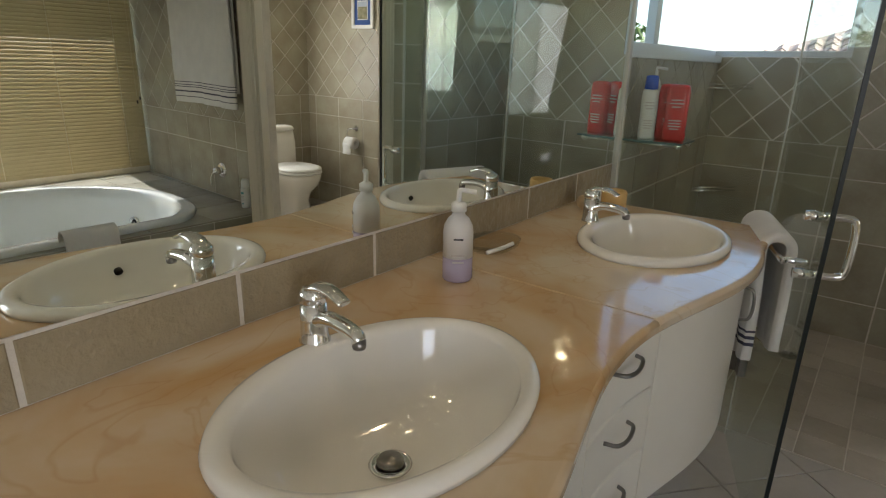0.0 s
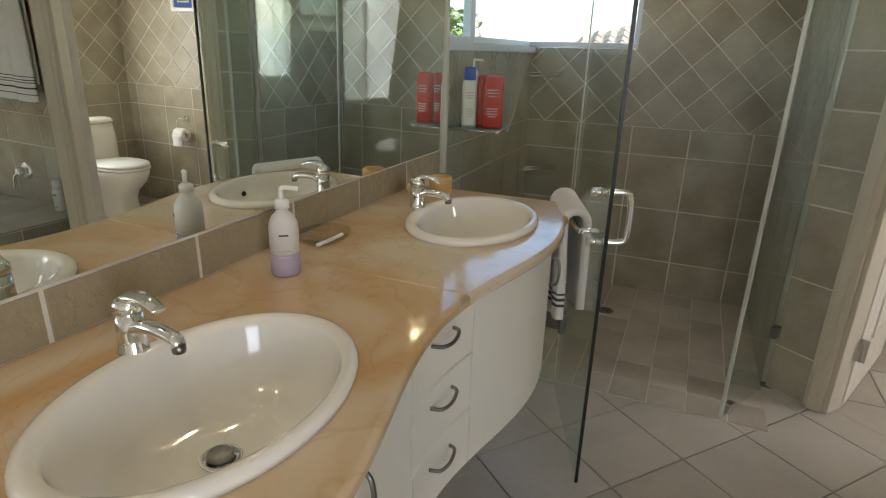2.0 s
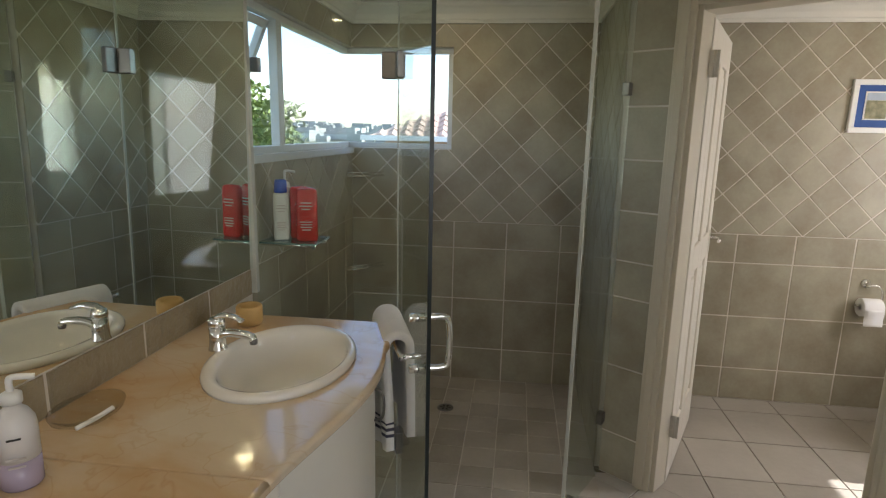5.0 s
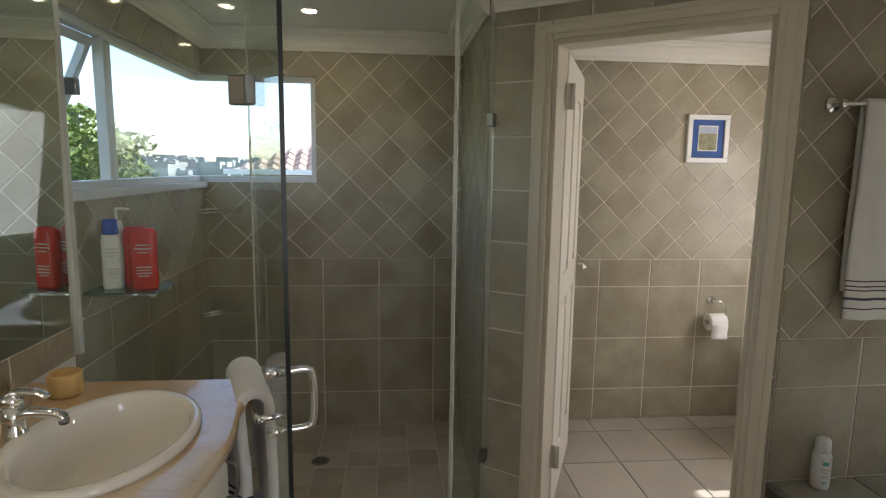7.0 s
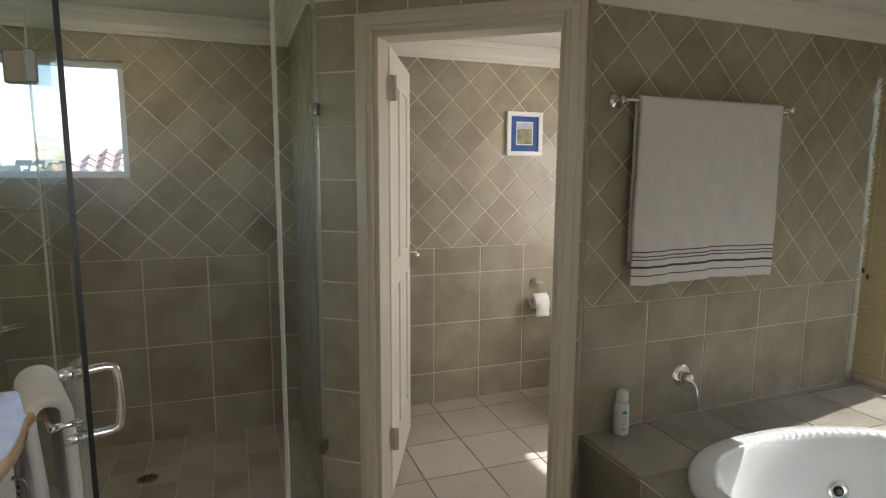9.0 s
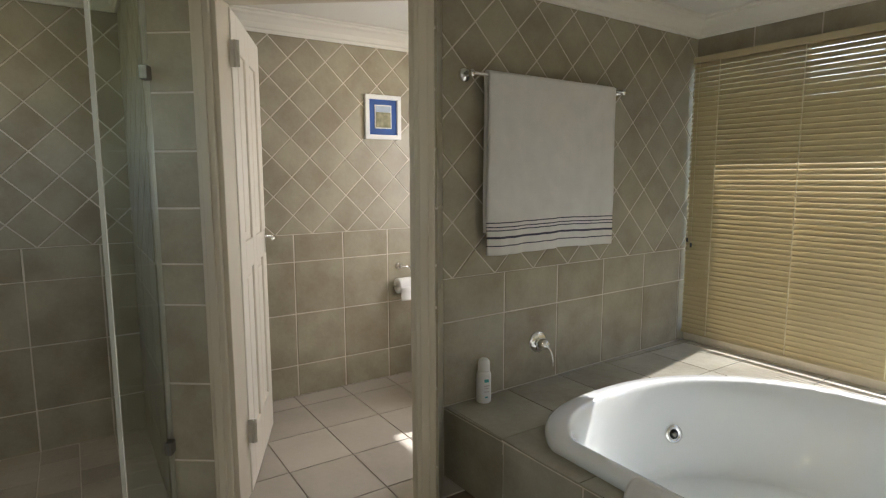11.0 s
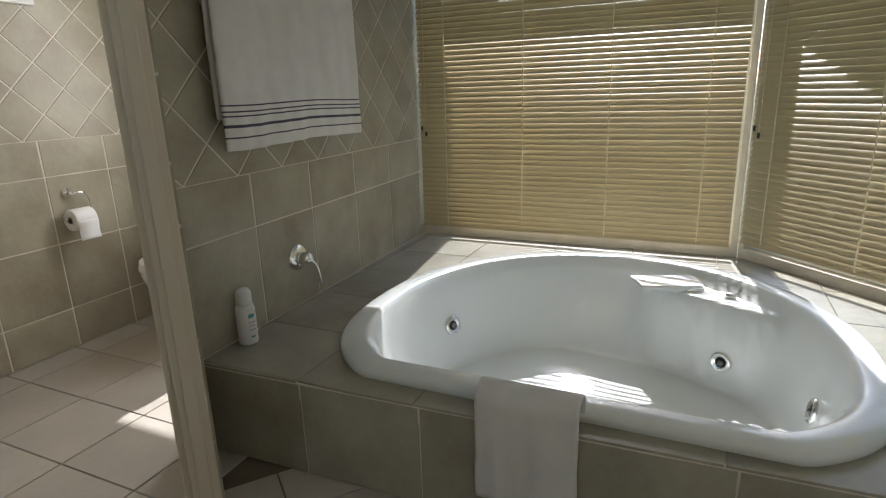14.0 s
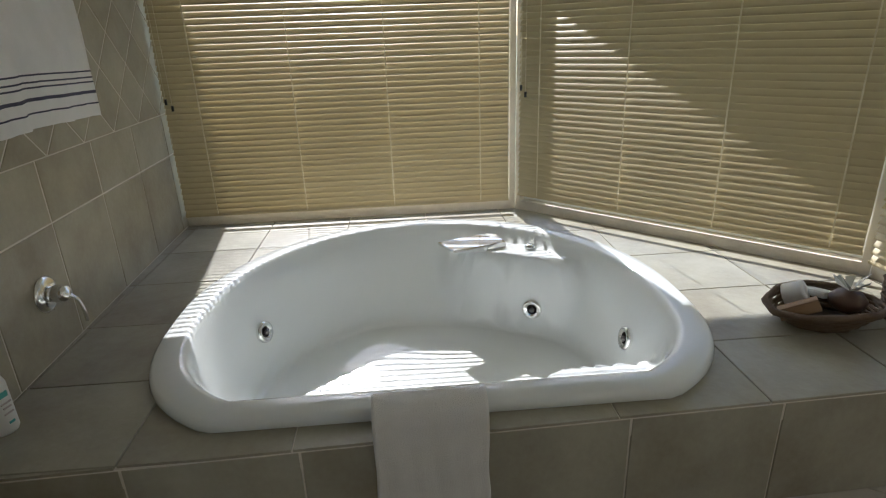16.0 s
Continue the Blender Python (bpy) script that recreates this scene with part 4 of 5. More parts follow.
mt3 = Matrix.Translation((pb.x, pb.y, 0.872)) @ pose(0, 0, 0, 0, 0, math.degrees(math.atan2(dd.y, dd.x)))
t3 = cloth("cloth", mt3, 0.28, 0.34, 0.30, 0.036, TOWEL, tw3, 5, 1.6, 0.014, 0.026, 28, 100)
striped(t3, 0.34, 100, ((0.05, 0.004), (0.07, 0.004), (0.09, 0.003)))

# bath mixer on the wall
mx = thing("bath_mixer", "chrome wall mixer with lever above the bath deck", "tap")
mm = Matrix.Translation((2.70, yw(2.70) - 0.001, 0.515)) @ pose(0, 0, 0, 90)
lathe("plate", [(0.0, 0.0), (0.055, 0.0), (0.056, 0.004), (0.045, 0.012), (0.030, 0.016), (0.0, 0.017)], CHROME, mx, mm)
lathe("body", [(0.0, 0.015), (0.024, 0.015), (0.026, 0.03), (0.025, 0.055), (0.018, 0.066), (0.0, 0.068)], CHROME, mx, mm)
tube("lever", curve([(2.70, YT - 0.045, 0.515), (2.715, YT - 0.065, 0.49), (2.725, YT - 0.07, 0.45), (2.73, YT - 0.068, 0.41)], 6), 0.009, CHROME, mx, 12, flat=0.6)

# bottle on the deck
bt = thing("lotion_bottle", "white plastic lotion bottle with teal label on deck", "bottle", "", (2.33, 2.598, DECK))
lathe("body", [(0.0, 0.0), (0.030, 0.0), (0.033, 0.006), (0.033, 0.125), (0.028, 0.140), (0.0, 0.142)], WHITEPLASTIC, bt)
lathe("cap", [(0.0, 0.141), (0.026, 0.141), (0.027, 0.150), (0.026, 0.185), (0.018, 0.196), (0.0, 0.197)], WHITEPLASTIC, bt)
for k, (z, w, h) in enumerate(((0.105, 0.020, 0.014), (0.082, 0.026, 0.004), (0.070, 0.020, 0.004), (0.055, 0.024, 0.004), (0.030, 0.014, 0.006))):
    box("label_bar", (-w / 2, -0.0345, z - h / 2), (w / 2, -0.0325, z + h / 2), TEAL if k in (0, 4) else INK, bt, 0, pose(0, 0, 0, 0, 0, -15))


# ---- wicker basket ----
def basket():
    root = thing("wicker_basket", "dark wicker basket of toiletries on the deck", "basket", "", (2.58, 0.33, DECK))
    bm = bmesh.new()
    n, rows = 40, 8
    turns = []
    for r in range(rows):
        s = r / (rows - 1)
        R = 0.105 + 0.065 * s
        z = 0.008 + 0.055 * s
        pts = []
        for k in range(n + 1):
            a = 2 * math.pi * k / n
            wob = 0.004 * math.sin(a * 10 + r * math.pi)
            pts.append(((R + wob) * math.cos(a) * 0.72, (R + wob) * math.sin(a), z + 0.010 * s * math.cos(2 * a)))
        tube("weave", pts, 0.0065 if r < rows - 1 else 0.011, WICKER, root, 6)
    for k in range(20):
        a = 2 * math.pi * k / 20
        tube("stake", [(0.10 * math.cos(a) * 0.72, 0.10 * math.sin(a), 0.004), (0.172 * math.cos(a) * 0.72, 0.172 * math.sin(a), 0.066 + 0.01 * math.cos(2 * a))], 0.004, WICKER, root, 5)
    lathe("base", [(0.0, 0.001), (0.105, 0.001), (0.108, 0.008), (0.0, 0.009)], WICKER, root, n=32, sx=0.72)
    return root


basket()
kb = thing("kraft_box", "small brown card box leaning in the basket", "box")
box("card", (-0.055, -0.022, -0.018), (0.055, 0.022, 0.018), KRAFT, kb, 0.002, pose(2.55, 0.435, DECK + 0.065, 8, 28, 62))
sp = thing("paper_roll", "white wrapped soap roll in the basket", "soap")
lathe("roll", [(0.0, -0.03), (0.036, -0.03), (0.038, -0.024), (0.038, 0.024), (0.036, 0.03), (0.012, 0.03), (0.010, 0.02), (0.0, 0.02)], PAPER, sp, pose(2.655, 0.375, DECK + 0.062, 62, 15, -50))
sp2 = thing("soap_packet", "white paper soap packet in the basket", "soap")
box("packet", (-0.045, -0.03, -0.012), (0.045, 0.03, 0.012), PAPER, sp2, 0.008, pose(2.655, 0.305, DECK + 0.062, 12, 8, 20))
gs = thing("gift_soap", "brown soap ball tied in clear cellophane", "soap")
lathe("soap", [(0.0, -0.034), (0.03, -0.03), (0.05, -0.01), (0.052, 0.008), (0.036, 0.028), (0.0, 0.034)], BROWN, gs, pose(2.575, 0.265, DECK + 0.068))
for k in range(7):
    a = k * 0.9
    vs = [(2.575, 0.265, DECK + 0.10), (2.575 + 0.05 * math.cos(a), 0.265 + 0.05 * math.sin(a), DECK + 0.135 + 0.012 * (k % 3)), (2.575 + 0.045 * math.cos(a + 0.6), 0.265 + 0.045 * math.sin(a + 0.6), DECK + 0.128)]
    ob = build("cellophane_leaf", vs, [(0, 1, 2)], PAPER if k % 2 else SEAL, gs)
    ob.modifiers.new("thickness", "SOLIDIFY").thickness = 0.0015
wb = thing("wicker_bin", "dark woven wicker pot on the bath deck", "basket", "", (2.56, 0.085, DECK))
lathe("inner", [(0.0, 0.002), (0.05, 0.002), (0.058, 0.13), (0.052, 0.13), (0.046, 0.01), (0.0, 0.01)], WICKER, wb)
for r in range(9):
    tube("weave", [((0.054 + 0.001 * r) * math.cos(a / 24 * 2 * math.pi) * (1 + 0.03 * math.sin(a * 2.6 + r * 3.1)), (0.054 + 0.001 * r) * math.sin(a / 24 * 2 * math.pi) * (1 + 0.03 * math.sin(a * 2.6 + r * 3.1)), 0.01 + r * 0.0145) for a in range(25)], 0.008, WICKER, wb, 6)


# ---- toilet room things ----
def toilet():
    root = thing("toilet", "white ceramic close-coupled toilet with closed lid", "toilet", "", (WCX - 0.008, 3.40, 0))
    # local: wall at x = 0, bowl towards -x
    def loft(name, secs, material, parent, n=40, smooth=True):
        vs, fs = [], []
        for z, x0, x1, w, e in secs:
            cx, a = (x0 + x1) / 2, (x1 - x0) / 2
            for k in range(n):
                t = 2 * math.pi * k / n
                c, s_ = math.cos(t), math.sin(t)
                vs.append((cx + a * math.copysign(abs(c) ** (2 / e), c), w / 2 * math.copysign(abs(s_) ** (2 / e), s_), z))
        for i in range(len(secs) - 1):
            for k in range(n):
                fs.append((i * n + k, i * n + (k + 1) % n, i * n + n + (k + 1) % n, i * n + n + k))
        fs += [tuple(range(n)), tuple(range(len(secs) * n - n, len(secs) * n))]
        return build(name, vs, fs, material, parent, smooth)

    loft("pedestal", [(0.0, -0.50, -0.06, 0.22, 4), (0.02, -0.50, -0.06, 0.225, 4), (0.15, -0.49, -0.08, 0.20, 4), (0.22, -0.53, -0.06, 0.24, 3), (0.29, -0.61, -0.03, 0.34, 2.5), (0.35, -0.645, -0.02, 0.37, 2.3), (0.385, -0.65, -0.02, 0.375, 2.3), (0.39, -0.64, -0.03, 0.36, 2.3)], CERAMIC, root)
    loft("seat", [(0.391, -0.64, -0.20, 0.355, 2.2), (0.394, -0.65, -0.195, 0.37, 2.2), (0.408, -0.65, -0.195, 0.37, 2.2), (0.412, -0.64, -0.20, 0.36, 2.2)], WHITEPLASTIC, root)
    loft("lid", [(0.413, -0.64, -0.20, 0.355, 2.2), (0.417, -0.645, -0.195, 0.365, 2.2), (0.432, -0.645, -0.195, 0.365, 2.2), (0.440, -0.60, -0.22, 0.32, 2.2)], WHITEPLASTIC, root)
    loft("cistern", [(0.36, -0.19, -0.01, 0.36, 5), (0.40, -0.20, -0.008, 0.385, 6), (0.60, -0.20, -0.008, 0.375, 6), (0.70, -0.195, -0.008, 0.345, 6)], CERAMIC, root)
    loft("cistern_lid", [(0.701, -0.20, -0.006, 0.35, 6), (0.712, -0.205, -0.005, 0.36, 6), (0.735, -0.20, -0.006, 0.34, 5), (0.745, -0.17, -0.03, 0.28, 4)], CERAMIC, root)
    lathe("flush_button", [(0.0, 0.745), (0.02, 0.745), (0.02, 0.752), (0.0, 0.754)], CHROME, root, Matrix.Translation((-0.10, 0, 0)), 20)
    tube("water_pipe", curve([(-0.02, 0.19, 0.15), (-0.06, 0.20, 0.2), (-0.06, 0.19, 0.30), (-0.10, 0.17, 0.40)], 6), 0.007, STEEL, root, 8)
    return root


toilet()
rh = thing("toilet_roll_holder", "chrome wall holder for a toilet roll", "roll holder")
lathe("rose", [(0.0, 0.0), (0.026, 0.0), (0.026, 0.006), (0.014, 0.012), (0.008, 0.02), (0.008, 0.045), (0.0, 0.046)], CHROME, rh, Matrix.Translation((2.62, YB - 0.001, 0.735)) @ pose(0, 0, 0, 90), 20)
tube("arm", curve([(2.62, YB - 0.045, 0.735), (2.66, YB - 0.05, 0.733), (2.684, YB - 0.05, 0.70), (2.684, YB - 0.05, 0.63), (2.66, YB - 0.05, 0.622), (2.56, YB - 0.05, 0.622)], 6), 0.005, CHROME, rh, 10)
tr = thing("toilet_roll", "white toilet paper roll hanging on its holder", "toilet roll")
lathe("roll", [(0.018, -0.05), (0.048, -0.05), (0.05, -0.047), (0.05, 0.047), (0.048, 0.05), (0.018, 0.05), (0.018, -0.05)], PAPER, tr, pose(2.625, YB - 0.062, 0.615, 0, 90, 0))
vs, fs = [], []
for i in range(2):
    for k in range(9):
        vs.append((2.577 + 0.096 * i, YB - 0.112 - 0.002 * math.sin(k), 0.615 - 0.0115 * k))
for k in range(8):
    fs.append((k, k + 1, k + 10, k + 9))
hang = build("hanging_sheet", vs, fs, PAPER, tr, True)
hang.modifiers.new("thickness", "SOLIDIFY").thickness = 0.002


def picture():
    root = thing("framed_picture", "small white framed print with blue mount", "picture")
    x0, x1, z0, z1, y = 2.392, 2.640, 1.545, 1.815, YB - 0.002
    f = 0.028
    for lo, hi in (((x0, y - 0.022, z0), (x1, y, z0 + f)), ((x0, y - 0.022, z1 - f), (x1, y, z1)), ((x0, y - 0.022, z0 + f), (x0 + f, y, z1 - f)), ((x1 - f, y - 0.022, z0 + f), (x1, y, z1 - f))):
        box("frame_bar", lo, hi, WHITEFRAME, root, 0.003)
    box("mount", (x0 + f, y - 0.010, z0 + f), (x1 - f, y - 0.002, z1 - f), NAVY, root)
    box("print_border", (x0 + 0.066, y - 0.0135, z0 + 0.066), (x1 - 0.066, y - 0.0105, z1 - 0.060), WHITEFRAME, root)
    box("print", (x0 + 0.073, y - 0.0155, z0 + 0.073), (x1 - 0.073, y - 0.0137, z1 - 0.105), GREENPRINT, root)
    box("print_sky", (x0 + 0.073, y - 0.0155, z1 - 0.104), (x1 - 0.073, y - 0.0137, z1 - 0.067), SKYPRINT, root)


picture()


# ---- shower things ----
def shelf():
    root = thing("glass_shelf", "small glass shelf with chrome brackets on shower wall", "shelf")
    y0, y1, z, deep = 2.625, 2.80, 1.070, 0.225
    box("shelf_plate", (XM + 0.002, y0, z), (XM + deep, y1, z + 0.007), mat("shelf_glass", (0.25, 0.42, 0.42), 0.05, coat=0.6, trans=0.6), root, 0.001)
    for y in (y0 + 0.03, y1 - 0.02):
        tube("bracket", [(XM, y, z - 0.007), (XM + deep - 0.035, y, z - 0.007)], 0.006, CHROME, root)
        lathe("bracket_end", [(0.0, -0.015), (0.010, -0.013), (0.015, 0.0), (0.010, 0.013), (0.0, 0.015)], CHROME, root, Matrix.Translation((XM + deep - 0.022, y, z - 0.006)) @ pose(0, 0, 0, 0, 90), 16)
    return z + 0.008


SZ = shelf()


def flat_bottle(name, label, x, y, z, w, d, h, material, rz, cap=None, group="", bars=True, capname="cap"):
    root = thing(name, label, "bottle", group, (x, y, z))
    root.rotation_euler = (0, 0, radians(rz))
    vs, fs, n = [], [], 28
    prof = [(0.0, 0.90), (0.006, 0.97), (h * 0.06, 1.0), (h * 0.5, 0.97), (h * 0.82, 1.0), (h * 0.95, 0.93), (h * 0.985, 0.80), (h, 0.55)]
    for pz, s in prof:
        for k in range(n):
            a = 2 * math.pi * k / n
            c, q = math.cos(a), math.sin(a)
            vs.append((w / 2 * s * math.copysign(abs(c) ** 0.55, c), d / 2 * s * math.copysign(abs(q) ** 0.75, q), pz))
    for i in range(len(prof) - 1):
        for k in range(n):
            fs.append((i * n + k, i * n + (k + 1) % n, i * n + n + (k + 1) % n, i * n + n + k))
    fs += [tuple(range(n)), tuple(range(len(prof) * n - n, len(prof) * n))]
    build("body", vs, fs, material, root, True)
    if cap:
        lathe(capname, [(0.0, h - 0.002), (w * 0.36, h - 0.002), (w * 0.40, h + 0.004), (w * 0.36, h + cap[0]), (w * 0.30, h + cap[0] + 0.004), (0.0, h + cap[0] + 0.005)], cap[1], root, n=24, sy=d / w * 1.1)
    if bars:
        for k, (zz, ww) in enumerate(((0.72, 0.5), (0.66, 0.6), (0.60, 0.4), (0.36, 0.55), (0.31, 0.5), (0.26, 0.55), (0.21, 0.4))):
            box("label_bar", (-w * ww / 2, -d / 2 - 0.001, h * zz), (w * ww / 2, -d / 2 + 0.003, h * zz + 0.004), INK, root)
    return root


flat_bottle("shampoo_bottle", "red plastic shampoo bottle standing on its cap", XM + 0.172, 2.690, SZ, 0.082, 0.045, 0.205, RED, 12, None, "bottles on the shower shelf")
flat_bottle("shampoo_bottle", "red plastic conditioner bottle on the glass shelf", XM + 0.125, 2.745, SZ, 0.082, 0.045, 0.205, RED, 30, None, "bottles on the shower shelf")
flat_bottle("shampoo_bottle", "white shampoo bottle with a blue cap", XM + 0.068, 2.690, SZ, 0.062, 0.042, 0.185, WHITEPLASTIC, 24, (0.045, BLUE), "bottles on the shower shelf")
pb2 = flat_bottle("pump_bottle", "white pump bottle behind the shampoo", XM + 0.055, 2.765, SZ, 0.05, 0.04, 0.20, WHITEPLASTIC, 50, (0.015, WHITEPLASTIC), "bottles on the shower shelf", False)
tube("pump", curve([(0, 0, 0.21), (0, 0, 0.255), (0.006, 0, 0.262), (0.045, 0, 0.258)], 5), 0.005, WHITEPLASTIC, pb2, 8)


def corner_rack(z):
    root = thing("corner_soap_rack", "thin chrome corner soap rack in the shower", "soap rack", "corner racks")
    for k in range(5):
        d = 0.05 + k * 0.035
        tube("wire", [(XM + 0.004, YB - d, z), (XM + d, YB - 0.004, z)], 0.003, CHROME, root, 6)
    tube("rim", [(XM + 0.005, YB - 0.19, z + 0.004), (XM + 0.19, YB - 0.005, z + 0.004)], 0.005, CHROME, root, 8)
    tube("rim", [(XM + 0.005, YB - 0.19, z + 0.022), (XM + 0.19, YB - 0.005, z + 0.022)], 0.004, CHROME, root, 8)


corner_rack(1.245)
corner_rack(0.70)
dr = thing("floor_drain", "round steel shower floor drain", "drain", "", (0.352, 3.486, 0.0055))
lathe("rim", [(0.0, 0.0), (0.045, 0.0), (0.045, 0.003), (0.036, 0.004), (0.0, 0.004)], STEEL, dr)
for k in range(6):
    a = k * math.pi / 3
    # slots are raised dark bars, their inner shade put into the colour
    box("slot_shade", (0.010, -0.004, 0.0035), (0.030, 0.004, 0.0046), DARK, dr, 0, pose(0, 0, 0, 0, 0, math.degrees(a)))


# ---- things on the counter ----
sb = thing("soap_dispenser", "frosted pump bottle of lilac hand soap", "soap dispenser", "", (-0.135, 1.372, CT + 0.001))
lathe("liquid", [(0.0, 0.0), (0.029, 0.0), (0.032, 0.004), (0.032, 0.052), (0.0, 0.052)], LILAC, sb)
lathe("bottle", [(0.0, 0.0525), (0.032, 0.0525), (0.032, 0.105), (0.030, 0.120), (0.022, 0.135), (0.014, 0.142), (0.012, 0.150), (0.0, 0.150)], FROST, sb)
lathe("collar", [(0.0, 0.150), (0.016, 0.150), (0.016, 0.166), (0.010, 0.170), (0.0, 0.171)], WHITEPLASTIC, sb)
tube("pump", curve([(0, 0, 0.165), (0, 0, 0.188), (0.004, 0.004, 0.194), (0.028, 0.022, 0.190)], 5), 0.0055, WHITEPLASTIC, sb, 8)
for z, w in ((0.095, 0.020), (0.085, 0.0), (0.060, 0.028), (0.045, 0.024)):
    if w:
        box("label_bar", (-w / 2, -0.0335, z), (w / 2, -0.0315, z + 0.003), INK if z < 0.09 else DARK, sb, 0, pose(0, 0, 0, 0, 0, 38))
sd = thing("soap_dish", "clear glass soap dish on the counter", "soap dish", "", (-0.195, 1.60, CT + 0.001))
g = lathe("dish", [(0.0, 0.0), (0.045, 0.0), (0.062, 0.012), (0.066, 0.024), (0.062, 0.024), (0.056, 0.014), (0.040, 0.006), (0.0, 0.006)], glass_mat("dish_glass", (0.88, 0.88, 0.85)), sd, sy=1.25)
g.visible_shadow = False
tube("spoon", curve([(0.03, -0.07, 0.012), (0.05, -0.03, 0.02), (0.06, 0.0, 0.026)], 5), 0.005, WHITEPLASTIC, sd, 8)
cn = thing("candle", "tan wax candle with a rough rim", "candle", "", (-0.135, 2.225, CT + 0.001))
lathe("wax", [(0.0, 0.0), (0.036, 0.0), (0.040, 0.008), (0.041, 0.055), (0.037, 0.062), (0.028, 0.058), (0.026, 0.045), (0.0, 0.044)], WOODCUP, cn)
sh = thing("sea_shell", "brown sea shell beside the candle", "shell", "", (-0.215, 2.16, CT + 0.001))
lathe("whorl", [(0.0, 0.0), (0.020, 0.004), (0.028, 0.016), (0.022, 0.03), (0.014, 0.038), (0.010, 0.048), (0.0, 0.054)], SHELL, sh, pose(0, 0, 0.012, 50, 20, 40))


# downlights in the ceiling
for x, y in ((-0.02, 0.85), (-0.02, 1.75), (0.34, 3.48), (2.50, 3.40)):
    d = thing("downlight", "recessed warm ceiling downlight with white ring", "downlight", "ceiling downlights", (x, y, TOP))
    lathe("ring", [(0.030, -0.0005), (0.048, -0.0005), (0.048, -0.006), (0.040, -0.010), (0.030, -0.004)], WHITEFRAME, d, n=28)
    lathe("bulb", [(0.0, -0.0008), (0.0295, -0.0008), (0.029, -0.009), (0.0, -0.0105)], LAMPGLOW, d, n=24)


# ---- outdoors ----
GRASS = mat("dry_ground", (0.16, 0.17, 0.08), 0.9, vary=0.3, grain=0.5)
LEAF = mat("tree_leaf", (0.09, 0.16, 0.03), 0.5, vary=0.4, grain=3, spread=(0.22, 0.28, 0.06))
BARK = mat("bark", (0.16, 0.12, 0.08), 0.9, vary=0.3, grain=20)
ROOF = mat("roof_tile", (0.42, 0.29, 0.22), 0.8, vary=0.2, grain=3, spread=(0.55, 0.42, 0.33))
RENDERED = mat("house_render", (0.55, 0.40, 0.30), 0.9, vary=0.1, grain=3)
FAR = mat("far_town", (0.30, 0.32, 0.30), 0.9, vary=0.4, grain=0.3)
GZ = -3.2
# unseen roof overhang and wing wall, sized to shade the bath windows
# second box is shorter, to let sun onto the toilet room floor
eave = boxes("roof_eave", [((-0.5, -1.6, 2.32), (5.02, 2.86, 2.46)), ((-0.5, 2.86, 2.32), (4.90, 4.4, 2.46))], PLASTER)
tagged(eave, "deep roof overhang above the windows", "roof", kind="structure")
wing = box("wall_wing", (4.08, 2.70, GZ), (5.3, 2.86, 2.31), PLASTER)
tagged(wing, "plastered outside wing wall beside the bath window", "wall", kind="structure")
ground = box("ground", (-900, -900, GZ - 0.5), (900, 900, GZ), GRASS)
tagged(ground, "dry grass ground below the house", "ground", kind="structure")
rnd = random.Random(3)


def tree(x, y, h, r, n, seed):
    rr = random.Random(seed)
    root = thing("tree", "leafy green garden tree outside the window", "tree", "trees outside", (x, y, GZ))
    tube("trunk", [(0, 0, 0), (0.1, 0.05, h * 0.3), (0.05, 0.12, h * 0.6), (0.15, 0.1, h * 0.9)], 0.12, BARK, root, 8, radii=[0.16, 0.12, 0.08, 0.03])
    limbs = []
    for k in range(9):
        a, b = rr.uniform(0, 6.28), rr.uniform(0.4, 0.85)
        e = (r * 0.8 * math.cos(a), r * 0.8 * math.sin(a), h * b + rr.uniform(0.2, 0.8))
        tube("limb", [(0.05, 0.08, h * b * 0.8), (e[0] * 0.5, e[1] * 0.5, h * b * 0.95), e], 0.03, BARK, root, 6, radii=[0.05, 0.035, 0.012])
        limbs.append(e)
    vs, fs = [], []
    for k in range(n):
        e = rr.choice(limbs)
        c = Vector((e[0] + rr.uniform(-1, 1) * r * 0.45, e[1] + rr.uniform(-1, 1) * r * 0.45, e[2] + rr.uniform(-1, 1) * r * 0.42))
        L, w = rr.uniform(0.07, 0.13), rr.uniform(0.022, 0.04)
        m = Matrix.Translation(c) @ Euler((rr.uniform(-1, 1), rr.uniform(-1, 1), rr.uniform(0, 6.28))).to_matrix().to_4x4()
        b = len(vs)
        vs += [m @ Vector(p) for p in ((-L / 2, 0, 0), (0, -w, 0.01), (L / 2, 0, -0.01), (0, w, 0.01))]
        fs += [(b, b + 1, b + 2), (b, b + 2, b + 3)]
    lv = build("leaves", vs, fs, LEAF, root)
    tagged(lv, kind="stuff")


tree(-2.95, 7.2, 5.3, 0.9, 9000, 5)
tree(-5.6, 11.5, 4.2, 1.0, 2600, 9)
tree(-3.3, 10.8, 4.3, 0.8, 5000, 12)


